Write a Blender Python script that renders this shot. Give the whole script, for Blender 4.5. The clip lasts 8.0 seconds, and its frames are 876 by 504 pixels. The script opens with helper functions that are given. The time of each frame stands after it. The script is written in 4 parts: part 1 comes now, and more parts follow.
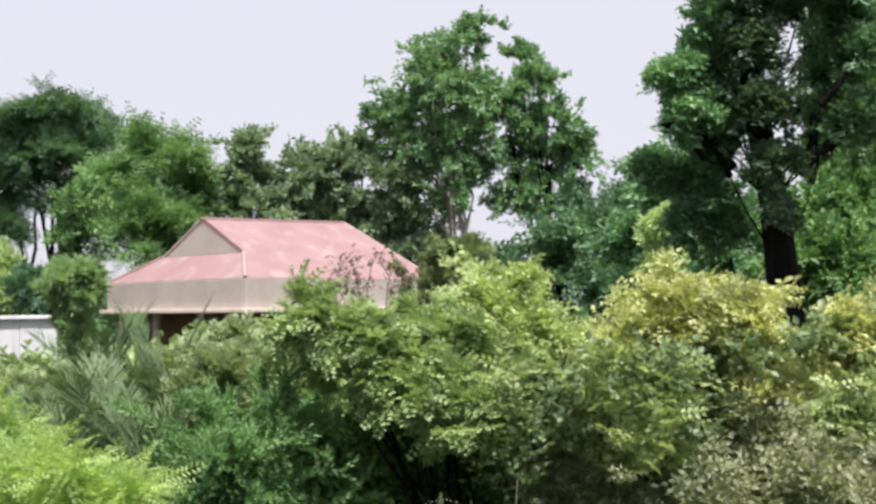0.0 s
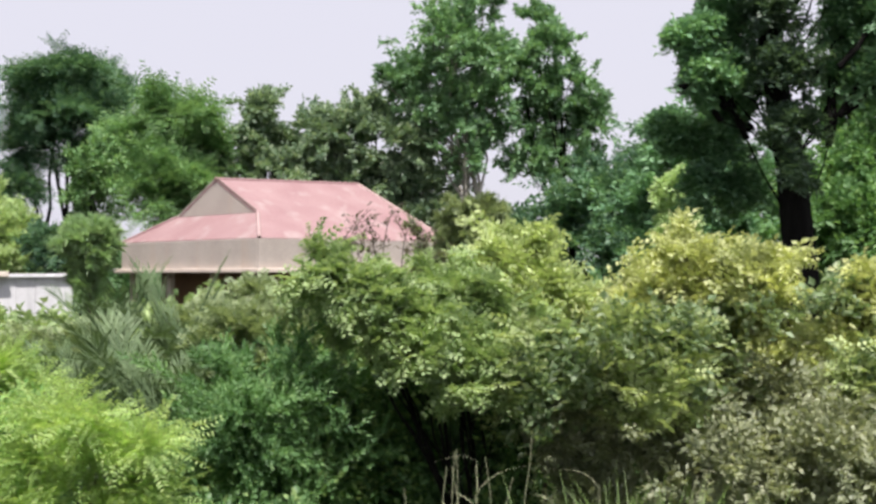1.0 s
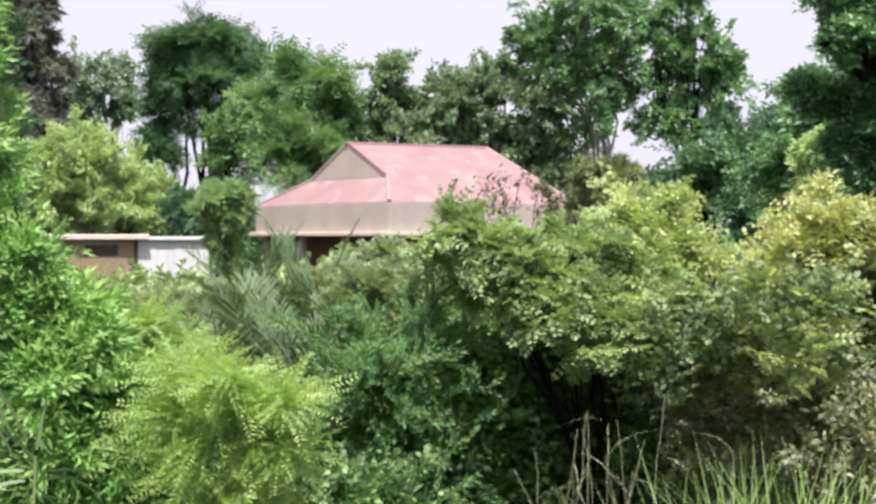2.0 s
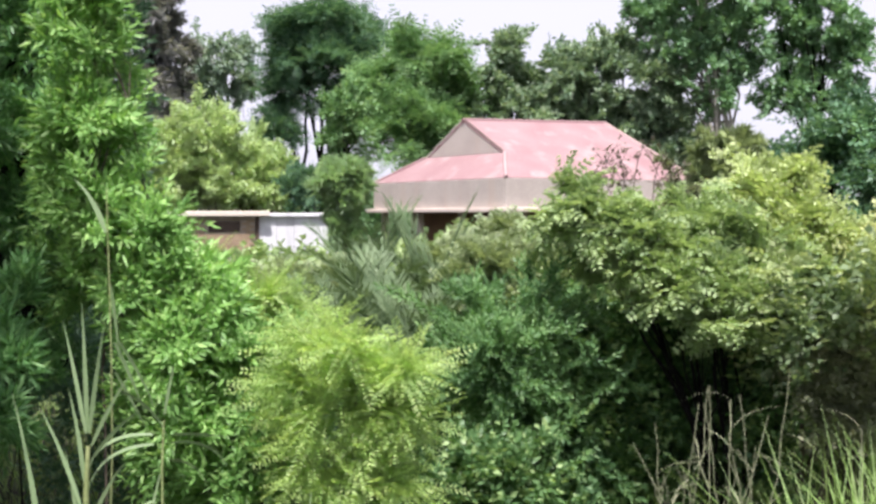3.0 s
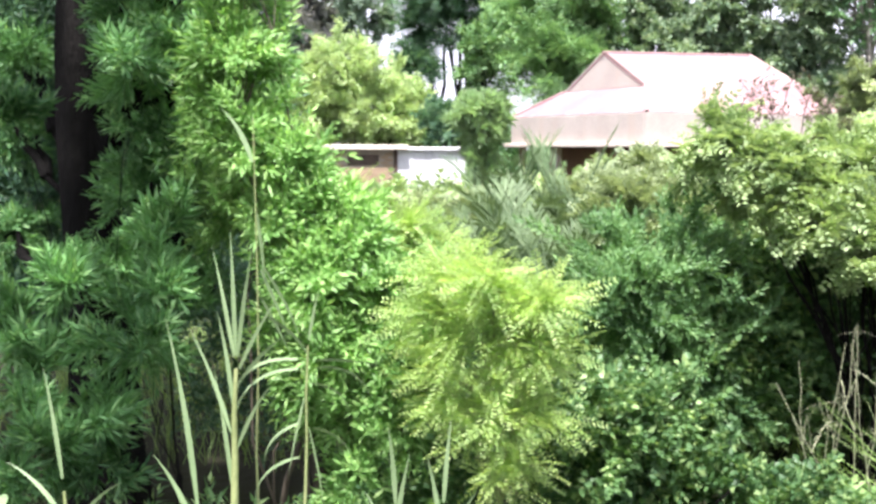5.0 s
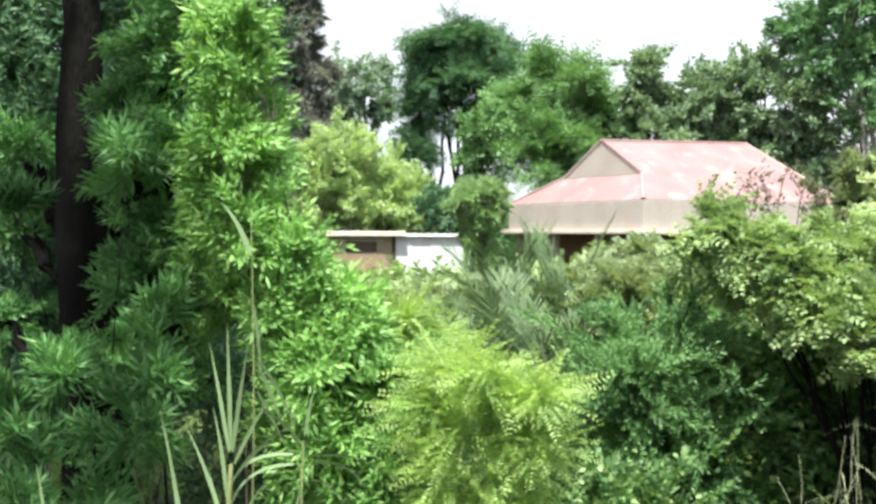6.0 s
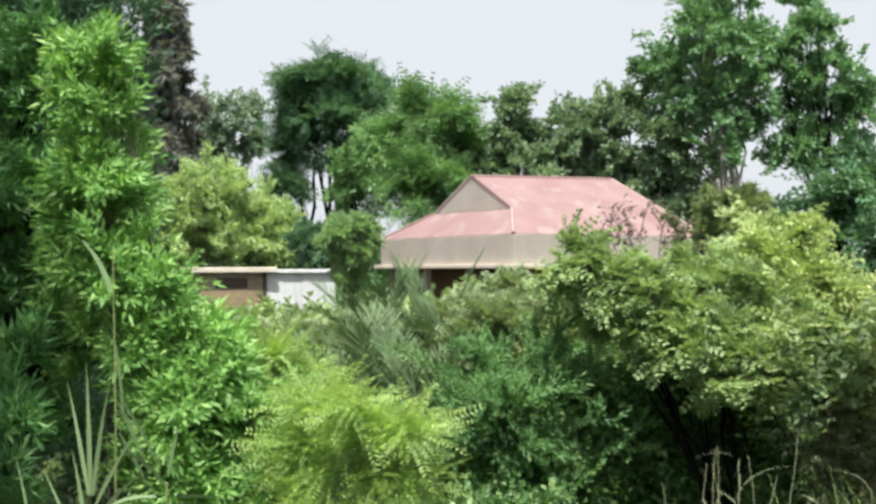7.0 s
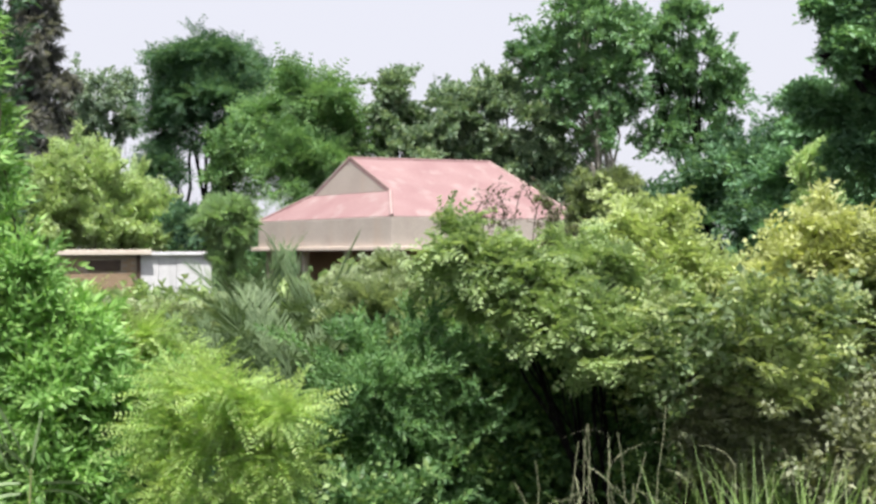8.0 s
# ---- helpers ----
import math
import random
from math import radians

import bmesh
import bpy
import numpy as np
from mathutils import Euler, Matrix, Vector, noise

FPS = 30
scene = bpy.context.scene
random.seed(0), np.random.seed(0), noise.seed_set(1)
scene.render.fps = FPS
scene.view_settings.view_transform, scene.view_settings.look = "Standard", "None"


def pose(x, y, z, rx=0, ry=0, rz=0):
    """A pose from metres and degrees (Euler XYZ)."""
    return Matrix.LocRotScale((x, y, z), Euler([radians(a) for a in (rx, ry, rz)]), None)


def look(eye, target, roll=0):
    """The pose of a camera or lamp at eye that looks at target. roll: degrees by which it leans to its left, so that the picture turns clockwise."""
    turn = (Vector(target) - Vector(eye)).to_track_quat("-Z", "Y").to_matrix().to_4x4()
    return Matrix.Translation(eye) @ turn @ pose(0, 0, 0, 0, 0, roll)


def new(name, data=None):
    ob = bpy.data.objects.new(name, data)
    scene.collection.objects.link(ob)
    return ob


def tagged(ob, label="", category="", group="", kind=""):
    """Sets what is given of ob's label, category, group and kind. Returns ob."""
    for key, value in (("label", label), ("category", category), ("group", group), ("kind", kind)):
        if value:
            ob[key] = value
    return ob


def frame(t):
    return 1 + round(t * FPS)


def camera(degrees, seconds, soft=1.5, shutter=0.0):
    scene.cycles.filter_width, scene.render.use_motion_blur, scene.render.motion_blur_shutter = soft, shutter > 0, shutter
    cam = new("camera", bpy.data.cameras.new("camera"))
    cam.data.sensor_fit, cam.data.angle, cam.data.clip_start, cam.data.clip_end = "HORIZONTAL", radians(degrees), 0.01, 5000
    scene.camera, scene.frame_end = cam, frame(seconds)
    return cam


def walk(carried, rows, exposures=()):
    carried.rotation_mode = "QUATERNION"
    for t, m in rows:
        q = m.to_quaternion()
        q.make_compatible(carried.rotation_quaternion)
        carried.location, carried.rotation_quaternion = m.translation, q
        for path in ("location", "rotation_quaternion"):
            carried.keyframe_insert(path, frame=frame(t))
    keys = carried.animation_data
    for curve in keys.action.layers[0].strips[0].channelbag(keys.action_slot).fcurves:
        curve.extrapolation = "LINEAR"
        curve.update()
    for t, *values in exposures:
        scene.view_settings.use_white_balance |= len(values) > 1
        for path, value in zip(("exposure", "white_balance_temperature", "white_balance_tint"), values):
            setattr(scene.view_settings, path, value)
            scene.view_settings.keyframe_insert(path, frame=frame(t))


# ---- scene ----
# ---- camera and its path ----
cam = camera(39.92, 8.0, soft=3.0)


def aim(t, x, y, z, pitch, yaw, roll):
    """One row of the path: the eye, and the pitch, yaw (to the left) and roll in degrees."""
    p, q = radians(pitch), radians(yaw)
    eye = Vector((x, y, z))
    return t, look(eye, eye + Vector((-math.sin(q) * math.cos(p), math.cos(q) * math.cos(p), math.sin(p))), roll)


PATH = [
    (0.0, 0.052, 0.004, 2.654, 2.70, -10.22, -0.65),
    (0.5, 0.031, -0.008, 2.642, 2.32, -12.00, -0.49),
    (1.0, 0.025, -0.008, 2.624, 0.93, -9.60, -0.19),
    (1.5, 0.020, -0.009, 2.614, -0.14, -6.63, -0.15),
    (2.0, -0.000, -0.016, 2.603, -0.74, -3.53, -0.01),
    (2.2, -0.010, -0.011, 2.595, -0.89, -1.86, 0.04),
    (3.3, -0.011, 0.004, 2.558, -3.19, 2.39, -0.12),
    (3.5, -0.011, 0.005, 2.550, -4.50, 2.51, -0.00),
    (4.0, -0.019, 0.005, 2.540, -5.96, 3.38, 0.35),
    (4.5, -0.019, 0.005, 2.534, -6.78, 4.78, 0.32),
    (5.0, -0.033, 0.005, 2.551, -4.89, 8.46, 0.16),
    (5.2, -0.034, 0.006, 2.557, -4.43, 8.95, 0.02),
    (6.3, -0.021, 0.004, 2.595, 0.17, 7.48, 0.26),
    (6.5, -0.010, 0.004, 2.595, 0.44, 5.52, 0.02),
    (7.0, 0.001, -0.000, 2.591, 0.82, 2.36, -0.19),
    (7.5, 0.012, 0.004, 2.592, 0.18, 0.14, -0.11),
    (8.0, 0.029, 0.004, 2.582, -0.03, -3.36, -0.24),
]
EXPOSURES = [(0.0, 0.50, 6500, 15), (1.0, 0.46, 6500, 16), (2.0, 0.66, 6500, 17), (3.5, 0.90, 6200, 22), (4.5, 1.46, 6200, 24), (5.2, 1.50, 6200, 16), (6.5, 0.70, 6550, 2), (7.2, 0.54, 6550, 6), (8.0, 0.57, 6500, 12)]
walk(cam, [aim(*row) for row in PATH], EXPOSURES)

# ---- sky and sun: bright hazy day ----
SUN_EL, SUN_AZ = radians(63), radians(182)      # height; turn from +y towards +x
world = bpy.data.worlds.new("hazy_sky")
scene.world = world
world.use_nodes = True
wn = world.node_tree.nodes
wl = world.node_tree.links
wn.clear()
sky = wn.new("ShaderNodeTexSky")
sky.sky_type, sky.sun_disc = "NISHITA", False
sky.sun_elevation, sky.sun_rotation = SUN_EL, SUN_AZ
sky.dust_density, sky.air_density = 4.0, 1.0
sky_gain = wn.new("ShaderNodeMix")
sky_gain.data_type = "RGBA"
sky_gain.inputs[0].default_value = 0.88
sky_gain.inputs[7].default_value = (7.1, 7.2, 7.85, 1)   # the haze that veils the blue
wl.new(sky.outputs[0], sky_gain.inputs[6])
bg = wn.new("ShaderNodeBackground")
bg.inputs[1].default_value = 0.086
wo = wn.new("ShaderNodeOutputWorld")
wl.new(sky_gain.outputs[2], bg.inputs[0])
wl.new(bg.outputs[0], wo.inputs[0])

sun = new("sun", bpy.data.lights.new("sun", "SUN"))
sun.data.energy, sun.data.angle, sun.data.color = 5.0, radians(2.0), (1.0, 0.96, 0.88)
sun_from = Vector((math.sin(SUN_AZ) * math.cos(SUN_EL), math.cos(SUN_AZ) * math.cos(SUN_EL), math.sin(SUN_EL)))
sun.matrix_world = look(sun_from * 50, (0, 0, 0))


# ---- materials ----
def node_mat(name):
    m = bpy.data.materials.new(name)
    m.use_nodes = True
    nt = m.node_tree
    nt.nodes.clear()
    out = nt.nodes.new("ShaderNodeOutputMaterial")
    b = nt.nodes.new("ShaderNodeBsdfPrincipled")
    nt.links.new(b.outputs[0], out.inputs[0])
    return m, nt, b, out


def mix_rgb(nt, fac, a, b, mode="MIX"):
    n = nt.nodes.new("ShaderNodeMix")
    n.data_type, n.blend_type = "RGBA", mode
    for sock, v in ((n.inputs[0], fac), (n.inputs[6], a), (n.inputs[7], b)):
        if hasattr(v, "links"):
            nt.links.new(v, sock)
        elif isinstance(v, (int, float)):
            sock.default_value = v
        else:
            sock.default_value = (*v, 1)
    return n.outputs[2]


def noise_fac(nt, scale, low=0.35, high=0.65, detail=4.0, stretch=None):
    co = nt.nodes.new("ShaderNodeTexCoord")
    src = co.outputs["Object"]
    if stretch:
        mp = nt.nodes.new("ShaderNodeMapping")
        mp.inputs["Scale"].default_value = stretch
        nt.links.new(src, mp.inputs[0])
        src = mp.outputs[0]
    n = nt.nodes.new("ShaderNodeTexNoise")
    n.inputs["Scale"].default_value, n.inputs["Detail"].default_value = scale, detail
    nt.links.new(src, n.inputs["Vector"])
    r = nt.nodes.new("ShaderNodeMapRange")
    r.inputs[1].default_value, r.inputs[2].default_value = low, high
    nt.links.new(n.outputs[0], r.inputs[0])
    return r.outputs[0]


FOLIAGE = (1.85, 2.05, 3.0)      # young, dusty leaves: paler than the plain greens below


def leaf_mat(name, dark, light, tip=None, tip_share=0.12, clump=1.2, rough=0.45, glow=0.42):
    """Leaf blades: each blade its own tone between dark and light, a few of the tip colour, whole sprays yellower or duller, and light coming through."""
    m, nt, b, out = node_mat(name)
    dark, light, tip = [tuple(c * g for c, g in zip(v, FOLIAGE)) if v else None for v in (dark, light, tip)]
    geo = nt.nodes.new("ShaderNodeNewGeometry")
    rnd = geo.outputs["Random Per Island"]
    col = mix_rgb(nt, rnd, dark, light)
    if tip:
        gate = nt.nodes.new("ShaderNodeMath")
        gate.operation = "GREATER_THAN"
        gate.inputs[1].default_value = 1 - tip_share
        nt.links.new(rnd, gate.inputs[0])
        col = mix_rgb(nt, gate.outputs[0], col, tip)
    spray = noise_fac(nt, clump, 0.3, 0.7, 2.0)
    col = mix_rgb(nt, spray, mix_rgb(nt, 0.65, col, dark), mix_rgb(nt, 0.55, col, light))
    nt.links.new(col, b.inputs["Base Color"])
    b.inputs["Roughness"].default_value = rough
    b.inputs["Specular IOR Level"].default_value = 0.5
    tr = nt.nodes.new("ShaderNodeBsdfTranslucent")
    nt.links.new(mix_rgb(nt, 1.0, col, (1.0, 1.0, 0.55), "MULTIPLY"), tr.inputs[0])
    mx = nt.nodes.new("ShaderNodeMixShader")
    mx.inputs[0].default_value = glow
    nt.links.new(b.outputs[0], mx.inputs[1])
    nt.links.new(tr.outputs[0], mx.inputs[2])
    nt.links.new(mx.outputs[0], out.inputs[0])
    return m


def rough_mat(name, a, b_col, scale=3.0, fine=40.0, rough=0.85, bump=0.3, stretch=None, stain=None, gloss=0.5):
    """A dull surface with large and fine mottling, fine relief and, if given, stains."""
    m, nt, b, out = node_mat(name)
    col = mix_rgb(nt, noise_fac(nt, scale, 0.3, 0.7, 5, stretch), a, b_col)
    f2 = noise_fac(nt, fine, 0.25, 0.75, 3, stretch)
    col = mix_rgb(nt, f2, mix_rgb(nt, 0.22, col, (a[0] * 0.4, a[1] * 0.4, a[2] * 0.4)), col)
    if stain:
        col = mix_rgb(nt, noise_fac(nt, scale * 0.6, 0.55, 0.75, 6, (3.0, 3.0, 0.35)), col, stain)
    nt.links.new(col, b.inputs["Base Color"])
    b.inputs["Roughness"].default_value = rough
    b.inputs["Specular IOR Level"].default_value = gloss
    bp = nt.nodes.new("ShaderNodeBump")
    bp.inputs["Strength"].default_value, bp.inputs["Distance"].default_value = bump, 0.02
    nt.links.new(f2, bp.inputs["Height"])
    nt.links.new(bp.outputs[0], b.inputs["Normal"])
    return m


# dark bark, taken near black to hold the shade under crowns and shrubs
M_BARK_DARK_SHADED = rough_mat("bark_dark_shaded", (0.005, 0.005, 0.0045), (0.014, 0.013, 0.012), 6, 50, 0.95, 0.8, (1, 1, 0.25), None, 0.1)
M_BARK_PALE = rough_mat("bark_pale", (0.30, 0.27, 0.23), (0.48, 0.45, 0.40), 4, 40, 0.9, 0.4, (1, 1, 0.3))
M_BARK_BROWN = rough_mat("bark_brown", (0.06, 0.048, 0.034), (0.12, 0.10, 0.07), 8, 60, 0.9, 0.5, (1, 1, 0.25))
M_STALK_DRY = rough_mat("stalk_dry", (0.27, 0.29, 0.18), (0.40, 0.42, 0.27), 8, 60, 0.9, 0.2, None, None, 0.2)
M_STEM_GREEN = rough_mat("stem_green", (0.20, 0.25, 0.09), (0.31, 0.36, 0.15), 8, 60, 0.7, 0.2)
# soil colour lowered to include the shade of the plants over it
M_SOIL = rough_mat("soil", (0.018, 0.016, 0.011), (0.034, 0.036, 0.018), 0.8, 9, 0.95, 0.6, None, None, 0.1)
M_ROOF = rough_mat("roof_sheet", (0.285, 0.165, 0.172), (0.34, 0.22, 0.222), 0.9, 14, 0.75, 0.1, None, (0.36, 0.285, 0.275))
M_CAP = rough_mat("ridge_cap_paint", (0.40, 0.27, 0.265), (0.46, 0.335, 0.32), 2, 20, 0.6, 0.1)
M_FASCIA = rough_mat("fascia_plaster", (0.41, 0.36, 0.325), (0.48, 0.43, 0.39), 1.2, 18, 0.8, 0.1, None, (0.42, 0.35, 0.30))
M_LIP = rough_mat("lip_concrete", (0.60, 0.50, 0.43), (0.70, 0.61, 0.54), 2, 20, 0.8, 0.1)
M_WALL = rough_mat("brown_plaster", (0.20, 0.115, 0.075), (0.28, 0.17, 0.11), 1.5, 20, 0.9, 0.15)
M_DARKWOOD = rough_mat("door_wood", (0.05, 0.032, 0.022), (0.09, 0.06, 0.04), 3, 30, 0.6, 0.2, (1, 1, 0.2))
M_POST = rough_mat("post_paint", (0.50, 0.43, 0.34), (0.58, 0.52, 0.44), 3, 30, 0.8, 0.1)
M_WHITE = rough_mat("white_sheet", (0.66, 0.67, 0.70), (0.76, 0.77, 0.80), 1.5, 14, 0.6, 0.08, None, (0.52, 0.53, 0.55))
M_BRICK = rough_mat("brick_brown", (0.34, 0.245, 0.16), (0.45, 0.34, 0.23), 5, 30, 0.9, 0.3)
M_MORTAR = rough_mat("mortar", (0.36, 0.31, 0.25), (0.44, 0.38, 0.31), 4, 30, 0.95, 0.3)
M_SLAB = rough_mat("slab_concrete", (0.64, 0.57, 0.48), (0.74, 0.67, 0.59), 2, 20, 0.9, 0.2)

L_BIG = leaf_mat("leaf_big_tree", (0.048, 0.100, 0.040), (0.155, 0.255, 0.092), (0.24, 0.35, 0.14), 0.12, 0.7)
L_DARK = leaf_mat("leaf_dark_tree", (0.026, 0.058, 0.026), (0.09, 0.155, 0.06), (0.19, 0.27, 0.09), 0.16, 0.5)
L_BRIGHT = leaf_mat("leaf_bright_tree", (0.06, 0.115, 0.034), (0.16, 0.25, 0.075), (0.25, 0.33, 0.10), 0.2, 0.45)
L_TWIN = leaf_mat("leaf_twin_tree", (0.052, 0.105, 0.038), (0.155, 0.240, 0.085), (0.23, 0.32, 0.12), 0.14, 0.5)
L_OLIVE = leaf_mat("leaf_olive_tree", (0.055, 0.09, 0.04), (0.18, 0.225, 0.095), (0.34, 0.36, 0.18), 0.18, 0.5)
L_CONIFER = leaf_mat("leaf_conifer", (0.08, 0.08, 0.058), (0.19, 0.175, 0.125), (0.27, 0.24, 0.18), 0.15, 0.7)
L_PALE = leaf_mat("leaf_pale_tree", (0.10, 0.13, 0.07), (0.20, 0.24, 0.13), (0.28, 0.30, 0.18), 0.12, 0.5)
L_LIME = leaf_mat("leaf_lime", (0.20, 0.25, 0.085), (0.31, 0.37, 0.125), (0.35, 0.39, 0.15), 0.15, 0.8)
L_YELLOW = leaf_mat("leaf_yellow_bush", (0.175, 0.225, 0.072), (0.305, 0.350, 0.120), (0.38, 0.40, 0.15), 0.16, 1.0)
L_WILLOW = leaf_mat("leaf_willow", (0.064, 0.135, 0.026), (0.215, 0.335, 0.068), (0.35, 0.44, 0.12), 0.17, 2.5)
L_NEAR = leaf_mat("leaf_near_tree", (0.024, 0.066, 0.017), (0.140, 0.268, 0.062), (0.28, 0.40, 0.12), 0.16, 1.8)
L_SAPLING = leaf_mat("leaf_sapling", (0.115, 0.180, 0.040), (0.360, 0.418, 0.112), (0.46, 0.47, 0.15), 0.15, 3.0, 0.5, 0.5)
L_TEAL = leaf_mat("leaf_teal_shrub", (0.036, 0.080, 0.024), (0.135, 0.225, 0.056), (0.26, 0.35, 0.105), 0.15, 2.0)
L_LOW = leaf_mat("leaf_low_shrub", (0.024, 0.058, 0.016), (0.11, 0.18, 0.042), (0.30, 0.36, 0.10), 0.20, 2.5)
L_SHRUB = leaf_mat("leaf_shrub", (0.085, 0.125, 0.038), (0.275, 0.320, 0.105), (0.33, 0.36, 0.13), 0.17, 3.5, 0.6)
L_HEDGE = leaf_mat("leaf_hedge", (0.135, 0.165, 0.052), (0.375, 0.395, 0.135), (0.43, 0.43, 0.17), 0.15, 2.2, 0.6)
L_GOLD = leaf_mat("leaf_golden_hedge", (0.15, 0.165, 0.052), (0.43, 0.41, 0.135), (0.47, 0.44, 0.18), 0.15, 2.2, 0.6)
# dusty olive, darker than the hedge tops for the shade low down
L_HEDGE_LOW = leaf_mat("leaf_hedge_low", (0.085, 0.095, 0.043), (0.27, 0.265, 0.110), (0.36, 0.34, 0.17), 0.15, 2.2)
# very dark leaves: crown shade round the big trunk, put into the colour
L_TRUNK_SHADE = leaf_mat("leaf_trunk_shade", (0.020, 0.034, 0.016), (0.072, 0.110, 0.046), (0.12, 0.18, 0.07), 0.06, 1.5)
L_DUSTY = leaf_mat("leaf_dusty_shrub", (0.095, 0.118, 0.044), (0.25, 0.275, 0.105), (0.32, 0.33, 0.14), 0.16, 2.4)
L_ROUND = leaf_mat("leaf_round_bush", (0.15, 0.21, 0.08), (0.29, 0.37, 0.15), (0.33, 0.40, 0.16), 0.14, 1.2)
L_CREEPER = leaf_mat("leaf_creeper", (0.055, 0.085, 0.03), (0.19, 0.225, 0.08), (0.34, 0.34, 0.17), 0.16, 1.6)
L_PALM = leaf_mat("leaf_palm", (0.034, 0.058, 0.018), (0.115, 0.148, 0.050), (0.19, 0.225, 0.090), 0.10, 2.0, 0.6, 0.25)
L_GRASS = leaf_mat("leaf_grass", (0.082, 0.132, 0.023), (0.19, 0.262, 0.048), (0.32, 0.34, 0.13), 0.12, 2.0, 0.5, 0.35)
L_REED = leaf_mat("leaf_reed", (0.085, 0.120, 0.038), (0.16, 0.20, 0.070), None, 0.1, 4.0, 0.5, 0.25)
L_RUST = leaf_mat("leaf_rust", (0.045, 0.038, 0.019), (0.09, 0.075, 0.034), (0.13, 0.11, 0.05), 0.15, 3.0)


# ---- mesh helpers ----
def raw_mesh(name, verts, faces, material):
    """A mesh from arrays: verts n x 3, faces m x 3 or m x 4."""
    verts, faces = np.asarray(verts, np.float32), np.asarray(faces, np.int32)
    me = bpy.data.meshes.new(name)
    n, k = faces.shape
    me.vertices.add(len(verts))
    me.vertices.foreach_set("co", verts.ravel())
    me.loops.add(n * k)
    me.loops.foreach_set("vertex_index", faces.ravel())
    me.polygons.add(n)
    me.polygons.foreach_set("loop_start", np.arange(0, n * k, k, dtype=np.int32))
    me.update(calc_edges=True)
    me.validate()
    me.materials.append(material)
    return me


def part(name, me, parent, label=""):
    ob = new(name, me)
    ob.parent = parent
    return tagged(ob, label)


def thing(name, place, label, category, group="", kind=""):
    ob = new(name)
    ob.empty_display_size = 0.2
    ob.location = place
    return tagged(ob, label, category, group, kind)


def box_bm(bm, lo, hi, bevel=0.0, m=None):
    """A box between two corners, bevelled, moved by m."""
    geom = bmesh.ops.create_cube(bm, size=1.0)["verts"]
    for v in geom:
        v.co = Vector([(a + b) / 2 + c * (b - a) for a, b, c in zip(lo, hi, v.co)])
    if bevel:
        edges = list({e for v in geom for e in v.link_edges})
        geom = list({v for f in bmesh.ops.bevel(bm, geom=edges, offset=bevel, segments=1, affect="EDGES")["faces"] for v in f.verts} | {v for v in geom if v.is_valid})
    if m is not None:
        bmesh.ops.transform(bm, matrix=m, verts=geom)


def box_mesh(name, lo, hi, material, bevel=0.01):
    bm = bmesh.new()
    box_bm(bm, lo, hi, bevel)
    me = bpy.data.meshes.new(name)
    bm.to_mesh(me)
    bm.free()
    me.materials.append(material)
    return me


def slab_mesh(name, corners, thick, material):
    """A flat panel over its corners (in order), with thickness below it."""
    c = [Vector(p) for p in corners]
    n = (c[1] - c[0]).cross(c[2] - c[0]).normalized()
    if n.z < 0:
        c.reverse()
        n = -n
    bm = bmesh.new()
    top = [bm.verts.new(p) for p in c]
    low = [bm.verts.new(p - n * thick) for p in c]
    bm.faces.new(top)
    bm.faces.new(low[::-1])
    for i in range(len(c)):
        j = (i + 1) % len(c)
        bm.faces.new((top[j], top[i], low[i], low[j]))
    bmesh.ops.recalc_face_normals(bm, faces=bm.faces[:])
    me = bpy.data.meshes.new(name)
    bm.to_mesh(me)
    bm.free()
    me.materials.append(material)
    return me


def tube(points, radii, sides=6):
    """A tapered tube along points: verts and quads."""
    pts = np.asarray(points, float)
    along = np.gradient(pts, axis=0)
    along /= np.linalg.norm(along, axis=1, keepdims=True) + 1e-9
    ref = np.where(np.abs(along[:, 2:3]) > 0.9, [[1.0, 0, 0]], [[0, 0, 1.0]])
    u = np.cross(along, ref)
    u /= np.linalg.norm(u, axis=1, keepdims=True) + 1e-9
    w = np.cross(along, u)
    a = np.linspace(0, 2 * np.pi, sides, endpoint=False)
    ring = u[:, None] * np.cos(a)[None, :, None] + w[:, None] * np.sin(a)[None, :, None]
    verts = (pts[:, None] + ring * np.asarray(radii, float)[:, None, None]).reshape(-1, 3)
    i, j = np.meshgrid(np.arange(len(pts) - 1), np.arange(sides), indexing="ij")
    k = (j + 1) % sides
    faces = np.stack([i * sides + j, i * sides + k, (i + 1) * sides + k, (i + 1) * sides + j], -1).reshape(-1, 4)
    return verts, faces


def joined(pieces):
    vs, fs, n = [], [], 0
    for v, f in pieces:
        vs.append(v)
        fs.append(np.asarray(f) + n)
        n += len(v)
    return np.concatenate(vs), np.concatenate(fs)


# ---- ground ----
def ground_z(x, y):
    """The bank on which the viewer stands, falling to the flat scrub land."""
    s = np.clip(1 - (np.asarray(y, float) - 2.5) / 5.0, 0, 1)
    s = s * s * (3 - 2 * s)
    return 0.95 * s + 0.05 * np.sin(np.asarray(x, float) * 1.3) * np.cos(np.asarray(y, float) * 0.9) * np.exp(-(np.asarray(y, float) / 60) ** 2)


